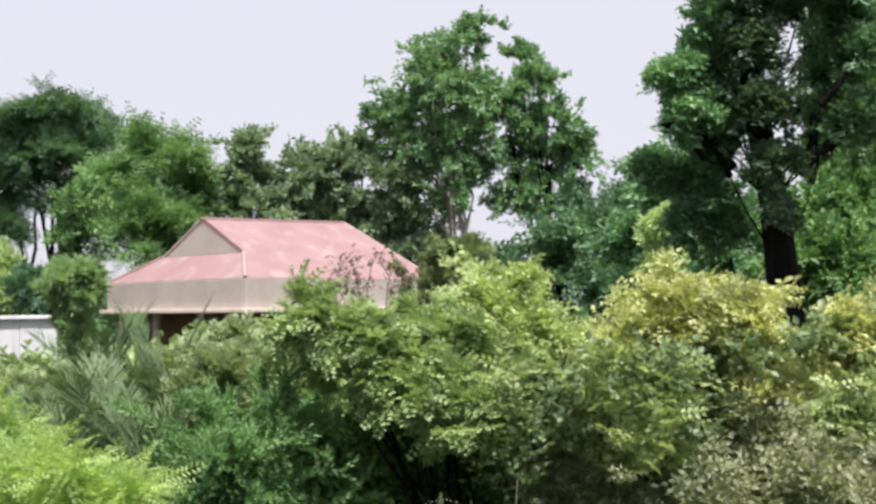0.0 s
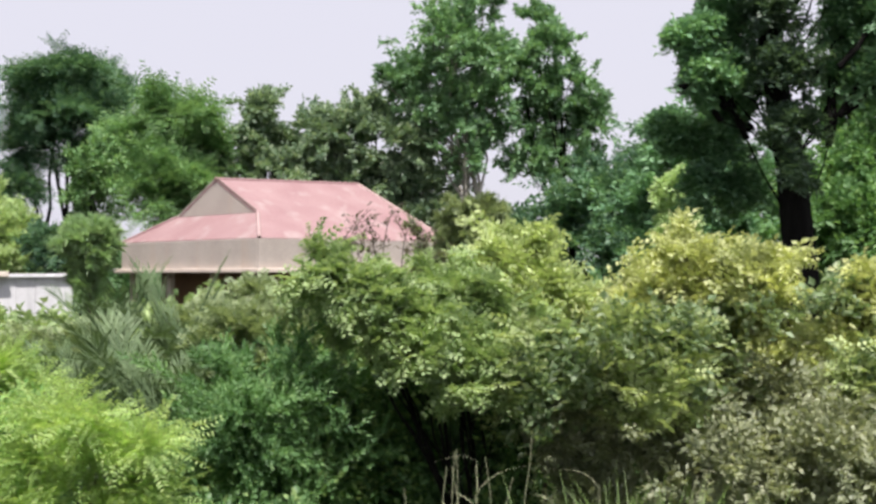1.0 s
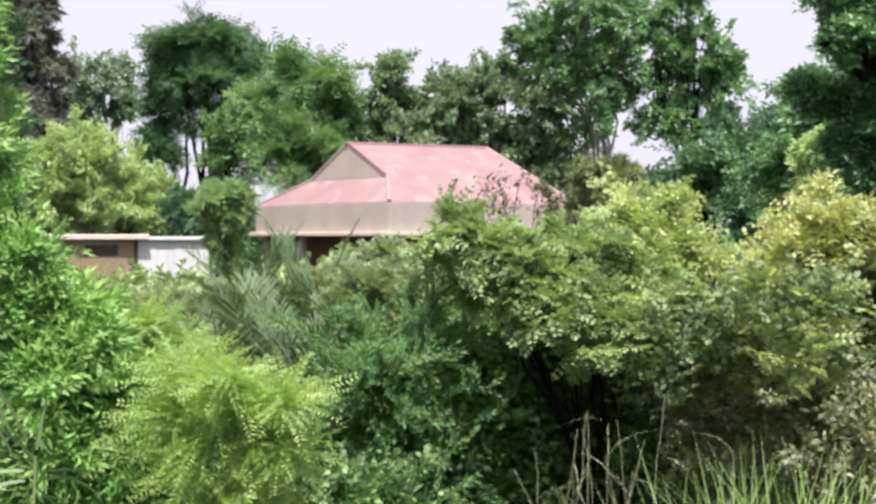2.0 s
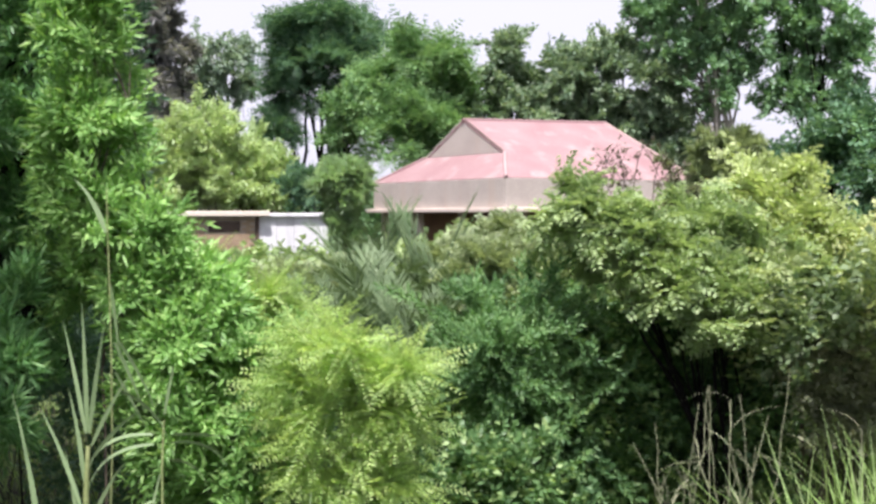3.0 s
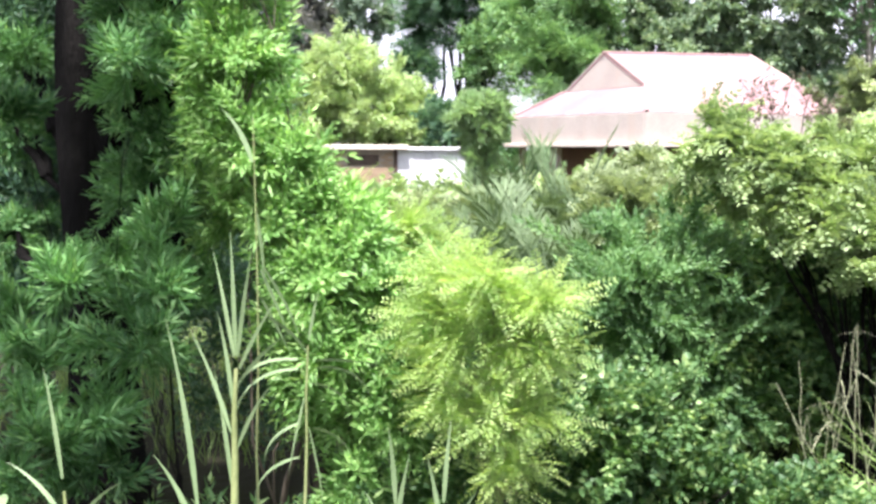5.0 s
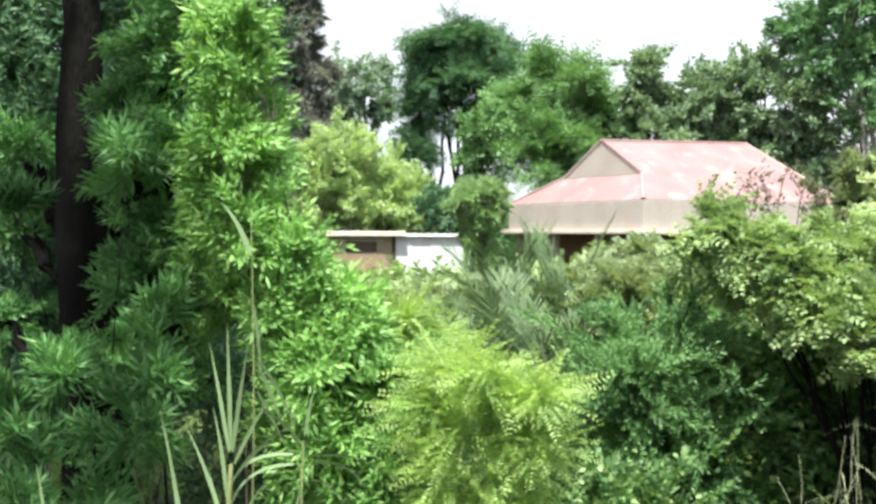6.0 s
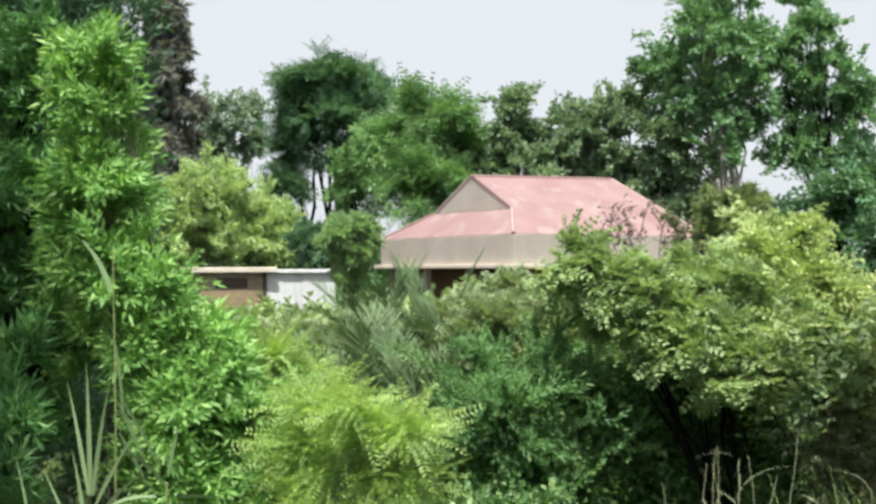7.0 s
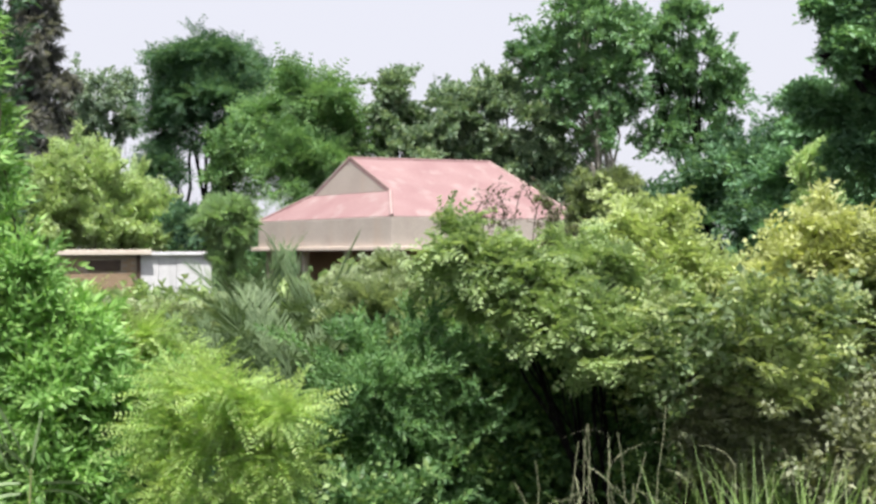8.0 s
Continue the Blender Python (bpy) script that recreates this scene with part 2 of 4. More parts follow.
gx = np.concatenate([[-3000, -800, -250, -90], np.linspace(-40, 40, 81), [90, 250, 800, 3000]])
gy = np.concatenate([[-3000, -800, -200, -50, -15], np.linspace(-5, 65, 71), [120, 300, 900, 3000]])
GX, GY = np.meshgrid(gx, gy, indexing="ij")
gv = np.stack([GX, GY, ground_z(GX, GY)], -1).reshape(-1, 3)
i, j = np.meshgrid(np.arange(len(gx) - 1), np.arange(len(gy) - 1), indexing="ij")
ny = len(gy)
gf = np.stack([i * ny + j, (i + 1) * ny + j, (i + 1) * ny + j + 1, i * ny + j + 1], -1).reshape(-1, 4)
ground = new("ground", raw_mesh("ground", gv, gf, M_SOIL))
tagged(ground, "weedy soil of overgrown scrub land, darkened for plant shade", "ground", kind="structure")

# ---- house with a pink hipped roof ----
PHI = radians(35)
H = Matrix.Translation((0.70, 32.99, 0)) @ Matrix.Rotation(PHI, 4, "Z")   # +x along the front, +y along the gable end
HW, HL = 7.18, 7.30
ZL, ZB, ZG, ZR, ZE = 2.74, 3.56, 4.33, 5.41, 5.53     # lip, fascia top, gable foot, ridge at the gable and at its far end
AL, AR = 1.04, 0.70
house = thing("house", (0, 0, 0), "small house with a faded pink hipped roof and beige fascia", "house")
house.matrix_world = H
HG = HW / 2 * (ZR - ZG) / (ZR - ZB)
mid = HW / 2
part("roof_panel", slab_mesh("roof_front", [(0, 0, ZB), (HL, 0, ZB), (HL - AR, mid, ZE), (AL, mid, ZR), (AL, mid - HG, ZG)], 0.06, M_ROOF), house)
part("roof_panel", slab_mesh("roof_back", [(0, HW, ZB), (HL, HW, ZB), (HL - AR, mid, ZE), (AL, mid, ZR), (AL, mid + HG, ZG)], 0.06, M_ROOF), house)
part("roof_panel", slab_mesh("roof_end", [(0, 0, ZB), (AL, mid - HG, ZG), (AL, mid + HG, ZG), (0, HW, ZB)], 0.06, M_ROOF), house)
part("roof_panel", slab_mesh("roof_far_end", [(HL, 0, ZB), (HL - AR, mid, ZE), (HL, HW, ZB)], 0.06, M_ROOF), house)
gable = bmesh.new()
g = 0.02
tri = [(AL + 0.015, mid - HG + g, ZG + 0.01), (AL + 0.015, mid + HG - g, ZG + 0.01), (AL + 0.015, mid, ZR - 0.05)]
fa = [gable.verts.new(p) for p in tri]
fb = [gable.verts.new((p[0] + 0.08, p[1], p[2])) for p in tri]
gable.faces.new(fa)
gable.faces.new(fb[::-1])
for a in range(3):
    gable.faces.new((fa[a], fb[a], fb[(a + 1) % 3], fa[(a + 1) % 3]))
bmesh.ops.recalc_face_normals(gable, faces=gable.faces[:])
gme = bpy.data.meshes.new("gable")
gable.to_mesh(gme)
gable.free()
gme.materials.append(M_FASCIA)
part("gable_wall", gme, house, "beige plastered gable triangle")


def cap(name, a, b, r, material, parent):
    v, f = tube([a, [(p + q) / 2 for p, q in zip(a, b)], b], [r, r, r], 6)
    return part(name, raw_mesh(name, v, f, material), parent)


cap("ridge_cap", (AL - 0.05, mid, ZR), (HL - AR, mid, ZE), 0.05, M_ROOF, house)
cap("hip_cap", (0, 0, ZB + 0.01), (AL, mid - HG, ZG + 0.01), 0.055, M_CAP, house)
cap("hip_cap", (0, HW, ZB + 0.01), (AL, mid + HG, ZG + 0.01), 0.05, M_ROOF, house)
cap("hip_cap", (HL, 0, ZB + 0.01), (HL - AR, mid, ZE), 0.05, M_CAP, house)
cap("barge_board", (AL + 0.02, mid - HG, ZG), (AL + 0.02, mid, ZR + 0.02), 0.022, M_BARK_BROWN, house)
cap("barge_board", (AL + 0.02, mid + HG, ZG), (AL + 0.02, mid, ZR + 0.02), 0.035, M_FASCIA, house)
# fascia boards, leaning out a little, with a lip below
for nm, lo, hi in (("fascia", (-0.02, -0.02, ZL), (HL + 0.02, 0.10, ZB - 0.02)), ("fascia", (-0.02, 0.102, ZL), (0.10, HW + 0.02, ZB - 0.02)),
                   ("fascia", (0.102, HW - 0.10, ZL), (HL - 0.102, HW + 0.02, ZB - 0.02)), ("fascia", (HL - 0.10, 0.102, ZL), (HL + 0.02, HW - 0.102, ZB - 0.02))):
    part(nm, box_mesh(nm, lo, hi, M_FASCIA), house, "beige fascia board")
part("eave_slab", box_mesh("eave_slab", (-0.20, -0.20, ZL - 0.13), (HL + 0.2, HW + 0.2, ZL - 0.002), M_LIP, 0.02), house, "pale concrete lip of the eaves")
for x0, y0, x1, y1 in ((1.2, 1.3, HL - 0.3, 1.5), (1.2, 1.502, 1.4, HW - 0.3), (1.402, HW - 0.5, HL - 0.3, HW - 0.3), (HL - 0.5, 1.502, HL - 0.3, HW - 0.502)):
    part("wall", box_mesh("house_wall", (x0, y0, -0.1), (x1, y1, ZL - 0.132), M_WALL), house, "brown plastered wall")
part("door", box_mesh("house_door", (2.6, 1.24, 0.05), (3.5, 1.296, 2.1), M_DARKWOOD), house, "dark wooden door")
for x0 in (4.4, 5.7):
    wf = part("window", box_mesh("window_frame", (x0, 1.25, 0.95), (x0 + 0.9, 1.296, 2.1), M_DARKWOOD), house, "dark window")
    part("sill", box_mesh("window_sill", (x0 - 0.08, 1.18, 0.88), (x0 + 0.98, 1.297, 0.946), M_LIP), wf)
for x0, y0 in ((0.15, 0.15), (0.15, 2.4), (0.15, 4.7), (0.15, HW - 0.35), (2.5, 0.15), (4.8, 0.15), (HL - 0.35, 0.15)):
    part("post", box_mesh("veranda_post", (x0, y0, -0.1), (x0 + 0.18, y0 + 0.18, ZL - 0.132), M_POST), house, "pale veranda post")

# ---- shed and boundary wall beside the house ----
shed = thing("shed", (0, 0, 0), "low brick shed with white metal sheets and slab roof", "shed")
SB, SA = Vector((-4.25, 33.6, 0)), Vector((-8.2, 32.1, 0))
shed.matrix_world = Matrix.Translation(SA) @ Matrix.Rotation(math.atan2(SB.y - SA.y, SB.x - SA.x), 4, "Z")
SL = (SB - SA).length
SC = 2.28                                   # where the brick ends and the white panel begins
part("roof_slab", box_mesh("shed_roof", (-0.15, -0.25, 2.52), (SC + 0.25, 2.6, 2.66), M_SLAB, 0.015), shed)
part("roof_slab", box_mesh("shed_roof_low", (SC + 0.255, -0.10, 2.50), (SL + 0.1, 2.6, 2.60), M_WHITE, 0.015), shed)
part("wall", box_mesh("shed_wall", (0, 0.02, -0.1), (SC - 0.1, 0.2, 2.518), M_MORTAR), shed, "mortar behind brown bricks")
part("wall", box_mesh("shed_side", (0, 0.202, -0.1), (0.18, 2.5, 2.518), M_MORTAR), shed)
part("wall", box_mesh("shed_back", (0.182, 2.3, -0.1), (SL, 2.5, 2.498), M_MORTAR), shed)
part("door_post", box_mesh("shed_post", (SC - 0.098, -0.03, -0.1), (SC, 0.2, 2.518), M_DARKWOOD), shed, "dark door post")
for a in range(4):
    w = (SL - SC) / 4
    part("sheet", box_mesh("white_sheet", (SC + 0.003 + a * w, 0.02 + 0.01 * (a % 2), -0.1), (SC - 0.003 + (a + 1) * w, 0.07 + 0.01 * (a % 2), 2.498), M_WHITE, 0.004), shed, "white painted metal sheet")
part("window", box_mesh("shed_window", (0.9, -0.03, 2.10), (1.75, 0.019, 2.38), M_DARKWOOD), shed, "dark slot window under the roof")

# ---- leaves and plants ----
rng = np.random.default_rng(11)


def leaf(length, width, cup=0.12, droop=0.15):
    """One blade along +y: four points, two folded triangles."""
    v = np.array([[0, 0, 0], [width / 2, 0.42 * length, cup * width], [0, length, -droop * length], [-width / 2, 0.42 * length, cup * width]])
    return v, np.array([[0, 1, 2], [0, 2, 3]])


def long_leaf(length, width, droop=0.35, rows=4):
    """A blade that bends over, in rows of two points."""
    v, f = [], []
    for k in range(rows):
        t = k / (rows - 1)
        w = width / 2 * (0.45 + 0.55 * min(1.0, t / 0.3)) * min(1.0, (1.02 - t) / 0.55)
        y, z = t * length * (1 - 0.25 * min(droop, 1.6) * t), -droop * length * t * t
        v += [[-w, y, z], [w, y, z]]
        if k:
            f += [[2 * k - 2, 2 * k - 1, 2 * k + 1], [2 * k - 2, 2 * k + 1, 2 * k]]
    return np.array(v), np.array(f)


def turned(v, rx=0.0, ry=0.0, rz=0.0, at=(0, 0, 0), s=1.0):
    m = np.array(Euler((rx, ry, rz)).to_matrix())
    return (v * s) @ m.T + np.asarray(at)


def spray_broad(n, length, width, reach):
    """Leaves alternating along a short twig."""
    out = []
    for k in range(n):
        t = (k + 0.5) / n
        v, f = leaf(length * rng.uniform(0.7, 1.15), width * rng.uniform(0.8, 1.15), rng.uniform(0.05, 0.3), rng.uniform(0, 0.3))
        side = 1 if k % 2 else -1
        out.append((turned(v, rng.normal(0.1, 0.45), rng.normal(0, 0.5), side * rng.uniform(0.5, 1.3), (rng.normal(0, 0.02), reach * t, rng.normal(0, reach * 0.12))), f))
    return joined(out)


def spray_willow(n, length, width, reach):
    """Narrow leaves in whorls round a twig, pointing forward."""
    out = []
    for k in range(n):
        t = (k + 0.5) / n
        v, f = leaf(length * rng.uniform(0.75, 1.15), width * rng.uniform(0.8, 1.2), 0.1, rng.uniform(0.0, 0.35))
        a = k * 2.4 + rng.normal(0, 0.2)
        v = turned(v, rng.uniform(0.5, 1.25))
        out.append((turned(v, 0, a, 0, (0, reach * t, 0)), f))
    return joined(out)


def spray_pinnate(fronds, pairs, length, leaflet, width):
    """Compound leaves: each a drooping rib with two rows of leaflets."""
    out = []
    for q in range(fronds):
        rz, rx = rng.uniform(-1.3, 1.3), rng.uniform(-0.25, 0.5)
        ln = length * rng.uniform(0.75, 1.15)
        for k in range(pairs):
            t = (k + 1.0) / pairs
            p = np.array([0, ln * t, -0.28 * ln * t * t])
            size = leaflet * (0.65 + 0.6 * math.sin(math.pi * min(1, t * 0.85 + 0.1))) * rng.uniform(0.85, 1.1)
            for side in (-1, 1):
                v, f = leaf(size, width, 0.1, 0.15)
                v = turned(v, rng.normal(-0.15, 0.15), rng.normal(0, 0.2), side * rng.uniform(0.95, 1.25), p)
                out.append((turned(v, rx, 0, rz), f))
    return joined(out)


def spray_tuft(n, length, width):
    """A tuft of thin needle-like leaves."""
    out = []
    for k in range(n):
        v, f = leaf(length * rng.uniform(0.6, 1.1), width, 0.2, rng.uniform(0.1, 0.5))
        out.append((turned(v, rng.normal(0, 0.6), rng.normal(0, 0.6), rng.normal(0, 0.7)), f))
    return joined(out)


def scatter(templates, places, ways, sizes, roll=0.6):
    """Copies of the sprays at places, each growing along its way, as one set of arrays."""
    vs, fs, n = [], [], 0
    ways = ways / (np.linalg.norm(ways, axis=1, keepdims=True) + 1e-9)
    up = np.array([0, 0, 1.0]) + rng.normal(0, roll, ways.shape) * 0.6
    right = np.cross(ways, up)
    right /= np.linalg.norm(right, axis=1, keepdims=True) + 1e-9
    top = np.cross(right, ways)
    pick = rng.integers(0, len(templates), len(places))
    for k, (tv, tf) in enumerate(templates):
        sel = np.where(pick == k)[0]
        if not len(sel):
            continue
        m = np.stack([right[sel], ways[sel], top[sel]], -1) * sizes[sel][:, None, None]
        v = np.einsum("nij,vj->nvi", m, tv) + places[sel][:, None]
        vs.append(v.reshape(-1, 3))
        fs.append((tf[None] + (np.arange(len(sel)) * len(tv))[:, None, None]).reshape(-1, 3) + n)
        n += len(sel) * len(tv)
    return np.concatenate(vs), np.concatenate(fs)


def lumpy(d, freq, seed):
    """Smooth pseudo-noise, about -1 to 1, of rows of points."""
    r = np.random.default_rng(seed)
    out = np.zeros(len(d))
    for k in range(7):
        w = r.normal(0, freq, 3)
        out += np.sin(d @ w + r.uniform(0, 6.28))
    return out / 3.0


def crown_points(lobes, count, seed, hollow=0.3, ragged=0.3, gaps=0.9, shoots=0):
    """Points and ways of growth for sprays: every lobe (x, y, z, r across, r up) is filled by arching branches of uneven reach, with sprays along each."""
    area = np.array([l[3] * l[4] for l in lobes])
    area = area / area.sum()
    pts, ways = [], []
    for (x, y, z, ra, ru), share in zip(lobes, area):
        ra, ru = 1.1 * ra, 1.1 * ru
        n = max(8, int(count * share))
        per = 13
        k = max(5, n // per)
        d = rng.normal(0, 1, (k, 3))
        d[:, 2] = d[:, 2] * 0.9 + 0.25
        d /= np.linalg.norm(d, axis=1, keepdims=True)
        reach = rng.uniform(0.35, 1.0, k) + 2.4 * ragged * rng.uniform(0, 1, k) ** 4 + 0.18 * lumpy(d, 3.0, seed)
        t = hollow + (1 - hollow) * rng.uniform(0, 1, (k, per)) ** 0.75
        bend = rng.normal(0, 0.22, (k, 1, 3)) * (t ** 2)[..., None]
        s = (t * reach[:, None])[..., None] * (d[:, None] + bend) * np.array([ra, ra, ru])
        s[..., 2] -= 0.26 * ru * (t ** 2) * reach[:, None]
        s += rng.normal(0, 0.035, s.shape) * np.array([ra, ra, ru])
        w = np.repeat(d[:, None], per, 1) + 1.5 * bend + np.array([0, 0, -0.3]) * t[..., None]
        pts.append((s + np.array([x, y, z])).reshape(-1, 3))
        ways.append(w.reshape(-1, 3))
    p, d = np.concatenate(pts), np.concatenate(ways)
    keep = lumpy(p / np.median([l[3] for l in lobes]), 2.6, seed + 1) < gaps
    p, d = p[keep], d[keep]
    extra = []
    for _ in range(shoots):                     # long wild shoots that rise out of the crown and arch over
        x, y, z, ra, ru = lobes[rng.choice(len(lobes), p=area)]
        a, e = rng.uniform(0, 6.28), rng.uniform(0.1, 1.3)
        out = np.array([math.cos(a) * math.cos(e), math.sin(a) * math.cos(e), math.sin(e)])
        start = np.array([x, y, z]) + out * np.array([ra, ra, ru]) * 0.75
        grow = out * 0.8 + np.array([0, 0, 0.5]) + rng.normal(0, 0.25, 3)
        ln = rng.uniform(0.8, 2.3) * ra
        for t in np.linspace(0, 1, 14):
            extra.append(np.concatenate([start + grow * ln * t + np.array([0, 0, -0.45 * ln * t * t]), grow + np.array([0, 0, -0.9 * t]) + rng.normal(0, 0.35, 3)]))
    if extra:
        extra = np.array(extra)
        p, d = np.concatenate([p, extra[:, :3]]), np.concatenate([d, extra[:, 3:]])
    return p, d


def limb_path(a, b, n=6, wobble=0.06, sag=0.0):
    a, b = np.asarray(a, float), np.asarray(b, float)
    t = np.linspace(0, 1, n)[:, None]
    ln = np.linalg.norm(b - a)
    w = rng.normal(0, wobble * ln, (n, 3)) * (t * (1 - t) * 2)
    p = a + (b - a) * t + w
    p[:, 2] += sag * ln * (t[:, 0] * (1 - t[:, 0]))
    return p


def stems_mesh(name, base, lobes, r0, material, stems=1, fork=0.45, spread=0.0, twigs=5, top=None, limb=0.36):
    """A trunk or several stems with a limb into every lobe and twigs beyond it. Places relative to base."""
    pieces = []
    tops = np.array([l[:3] for l in lobes]) - base
    hi = tops[:, 2].max() if top is None else top[2] - base[2]
    mid_xy = tops[:, :2].mean(0) if top is None else np.array(top[:2]) - base[:2]
    for s in range(stems):
        a = rng.uniform(0, 6.28)
        foot = np.array([math.cos(a), math.sin(a), 0]) * spread * rng.uniform(0.3, 1)
        foot[2] = -0.15
        mine = [k for k in range(len(lobes)) if k % stems == s]
        head = np.array([*(mid_xy if stems == 1 else tops[mine, :2].mean(0)), hi * 0.92 if stems == 1 else 0.97 * tops[mine, 2].mean()]) if mine else np.array([*mid_xy, hi * 0.8])
        path = limb_path(foot, head, 9, 0.012)
        rs = r0 * np.linspace(1, 0.28, 9)
        rs[0] *= 1.25
        pieces.append(tube(path, rs, 8 if r0 > 0.1 else 6))
        for k in mine:
            h = np.clip(fork * tops[k, 2] / hi + rng.uniform(-0.05, 0.1), 0.15, 0.9)
            st = path[min(int(h * 8), 8)]
            lp = limb_path(st, tops[k], 6, 0.07, 0.08)
            pieces.append(tube(lp, r0 * np.linspace(limb, limb / 3, 6), 6))
            for _ in range(twigs):
                d = rng.normal(0, 1, 3)
                d /= np.linalg.norm(d)
                end = tops[k] + d * np.array([lobes[k][3], lobes[k][3], lobes[k][4]]) * rng.uniform(0.6, 0.95)
                q = limb_path(lp[rng.integers(3, 6)], end, 4, 0.08)
                pieces.append(tube(q, r0 * np.linspace(0.16, 0.05, 4), 4))
    v, f = joined(pieces)
    return raw_mesh(name, v, f, material)


def plant(name, label, category, foot, lobes, leaf_material, bark, templates, count, r0, size=1.0, stems=1, spread=0.0, hollow=0.45, ragged=0.3,
          gaps=0.9, up=0.35, droop=0.0, seed=1, fork=0.5, twigs=5, group="", top=None, wood="trunk", leaves="crown", shoots=0, limb=0.36, lean=(0, 0, 0), level=1.0, more=()):
    """A tree or shrub: wood and a crown of sprays filling its lobes. more: further sets (part name, lobes, material, templates, count, size)."""
    global rng
    rng = np.random.default_rng(seed)
    base = np.array([foot[0], foot[1], float(ground_z(foot[0], foot[1]))])
    root = thing(name, base, label, category, group)
    part(wood, stems_mesh(name + "_wood", base, lobes, r0, bark, stems, fork, spread, twigs, top, limb), root)
    for nm, lb, mat, tem, cnt, siz in ((leaves, lobes, leaf_material, templates, count, size), *more):
        p, d = crown_points(lb, cnt, seed, hollow, ragged, gaps, shoots if lb is lobes else 0)
        d[:, 2] *= level
        ways = d + rng.normal(0, 0.4, d.shape) + np.array([0, 0, up - droop]) + np.array(lean)
        v, f = scatter(tem, p - base, ways, siz * rng.uniform(0.7, 1.25, len(p)))
        part(nm, raw_mesh(name + "_leaves", v, f, mat), root)
    return root


def bunch(make, n, *args):
    return [make(*args) for _ in range(n)]


T_FAR = bunch(spray_broad, 5, 9, 0.24, 0.13, 0.45)
T_FAR_PIN = bunch(spray_pinnate, 5, 3, 5, 0.75, 0.20, 0.07)
T_BIG = bunch(spray_broad, 5, 8, 0.11, 0.055, 0.24)
T_BUSH = bunch(spray_broad, 5, 9, 0.12, 0.06, 0.26)
T_SHRUB = bunch(spray_broad, 6, 9, 0.058, 0.032, 0.15)
T_HEDGE = bunch(spray_pinnate, 6, 2, 5, 0.17, 0.052, 0.026)
T_WILD = T_HEDGE[:2] + T_SHRUB[:5]
T_TEAL = bunch(spray_willow, 5, 14, 0.052, 0.016, 0.15)
T_LOW = bunch(spray_broad, 5, 8, 0.05, 0.034, 0.11)
T_WILLOW = bunch(spray_willow, 7, 13, 0.068, 0.019, 0.18)
T_WILLOW_BIG = bunch(spray_willow, 7, 14, 0.125, 0.021, 0.20)
T_WILLOW_MIX = T_WILLOW[:6] + T_WILLOW_BIG[:1]
T_ARCH = bunch(spray_pinnate, 7, 2, 6, 0.19, 0.047, 0.027)
T_SAPLING = bunch(spray_pinnate, 8, 2, 14, 0.30, 0.036, 0.0115)
T_TWIG = bunch(spray_tuft, 6, 14, 0.10, 0.013)
T_FINE = bunch(spray_tuft, 5, 16, 0.22, 0.018)
T_TUFT = bunch(spray_tuft, 5, 12, 0.42, 0.05)

# ---- far trees behind the house ----
plant("tall_tree", "tall slender broadleaf tree with a dense green crown", "tree", (9.4, 45.2), [(8.24, 44.59, 11.56, 1.6, 1.81), (9.42, 45.17, 13.23, 1.07, 1.11), (7.69, 46.36, 10.11, 1.7, 1.49), (8.96, 44.89, 9.29, 1.49, 1.7), (6.09, 45.92, 9.98, 0.75, 0.81), (9.75, 44.56, 10.76, 1.07, 1.28), (8.1, 45.2, 8.3, 1.2, 1.0), (9.4, 45.2, 7.8, 0.9, 0.9), (8.6, 44.6, 6.9, 0.8, 0.8), (7.2, 45.6, 8.9, 1.0, 0.9)],
      L_TWIN, M_BARK_PALE, T_FAR, 4800, 0.19, 0.8, 3, 1.2, 0.4, 0.14, 0.75, seed=3, fork=0.75, group="tall trees behind the house")
plant("tall_tree", "tall slender broadleaf tree with several dark stems", "tree", (12.0, 45.0), [(11.8, 44.07, 11.18, 1.07, 1.28), (12.56, 44.41, 9.56, 1.39, 1.7), (11.7, 45.3, 8.35, 1.28, 1.7), (13.32, 43.98, 8.46, 0.81, 1.28), (11.78, 44.83, 12.19, 0.81, 0.68), (10.81, 44.43, 9.93, 0.85, 1.49), (11.2, 44.6, 7.2, 0.9, 0.9), (12.7, 44.5, 7.4, 1.0, 0.9), (11.9, 44.3, 6.4, 0.8, 0.9), (13.3, 44.2, 6.5, 0.8, 0.8)],
      L_TWIN, M_BARK_DARK_SHADED, T_FAR, 3900, 0.13, 0.8, 3, 1.0, 0.4, 0.14, 0.8, seed=5, fork=0.75, group="tall trees behind the house")
plant("tree", "broad olive-green tree close behind the roof", "tree", (1.6, 48.2), [(0.87, 47.73, 9.08, 0.78, 0.93), (0.86, 48.12, 7.69, 1.11, 1.11), (2.64, 48.73, 8.03, 1.33, 1.29), (1.52, 47.66, 6.56, 1.78, 0.89), (1.5, 48, 5.2, 2.0, 1.2)],
      L_OLIVE, M_BARK_DARK_SHADED, T_FAR, 4300, 0.2, 0.85, 2, 0.5, 0.35, 0.15, 0.85, seed=7, group="olive trees behind the house")
plant("tree", "broad olive-green tree with light leaf tips", "tree", (4.6, 48.2), [(4.29, 47.16, 8.13, 1.56, 1.11), (5.46, 47.83, 8.91, 1, 0.84), (4.01, 48.86, 6.94, 1.78, 0.89), (4.5, 48, 5.6, 2.0, 1.2)],
      L_OLIVE, M_BARK_DARK_SHADED, T_FAR, 4300, 0.2, 0.85, 2, 0.5, 0.35, 0.15, 0.85, seed=9, group="olive trees behind the house")
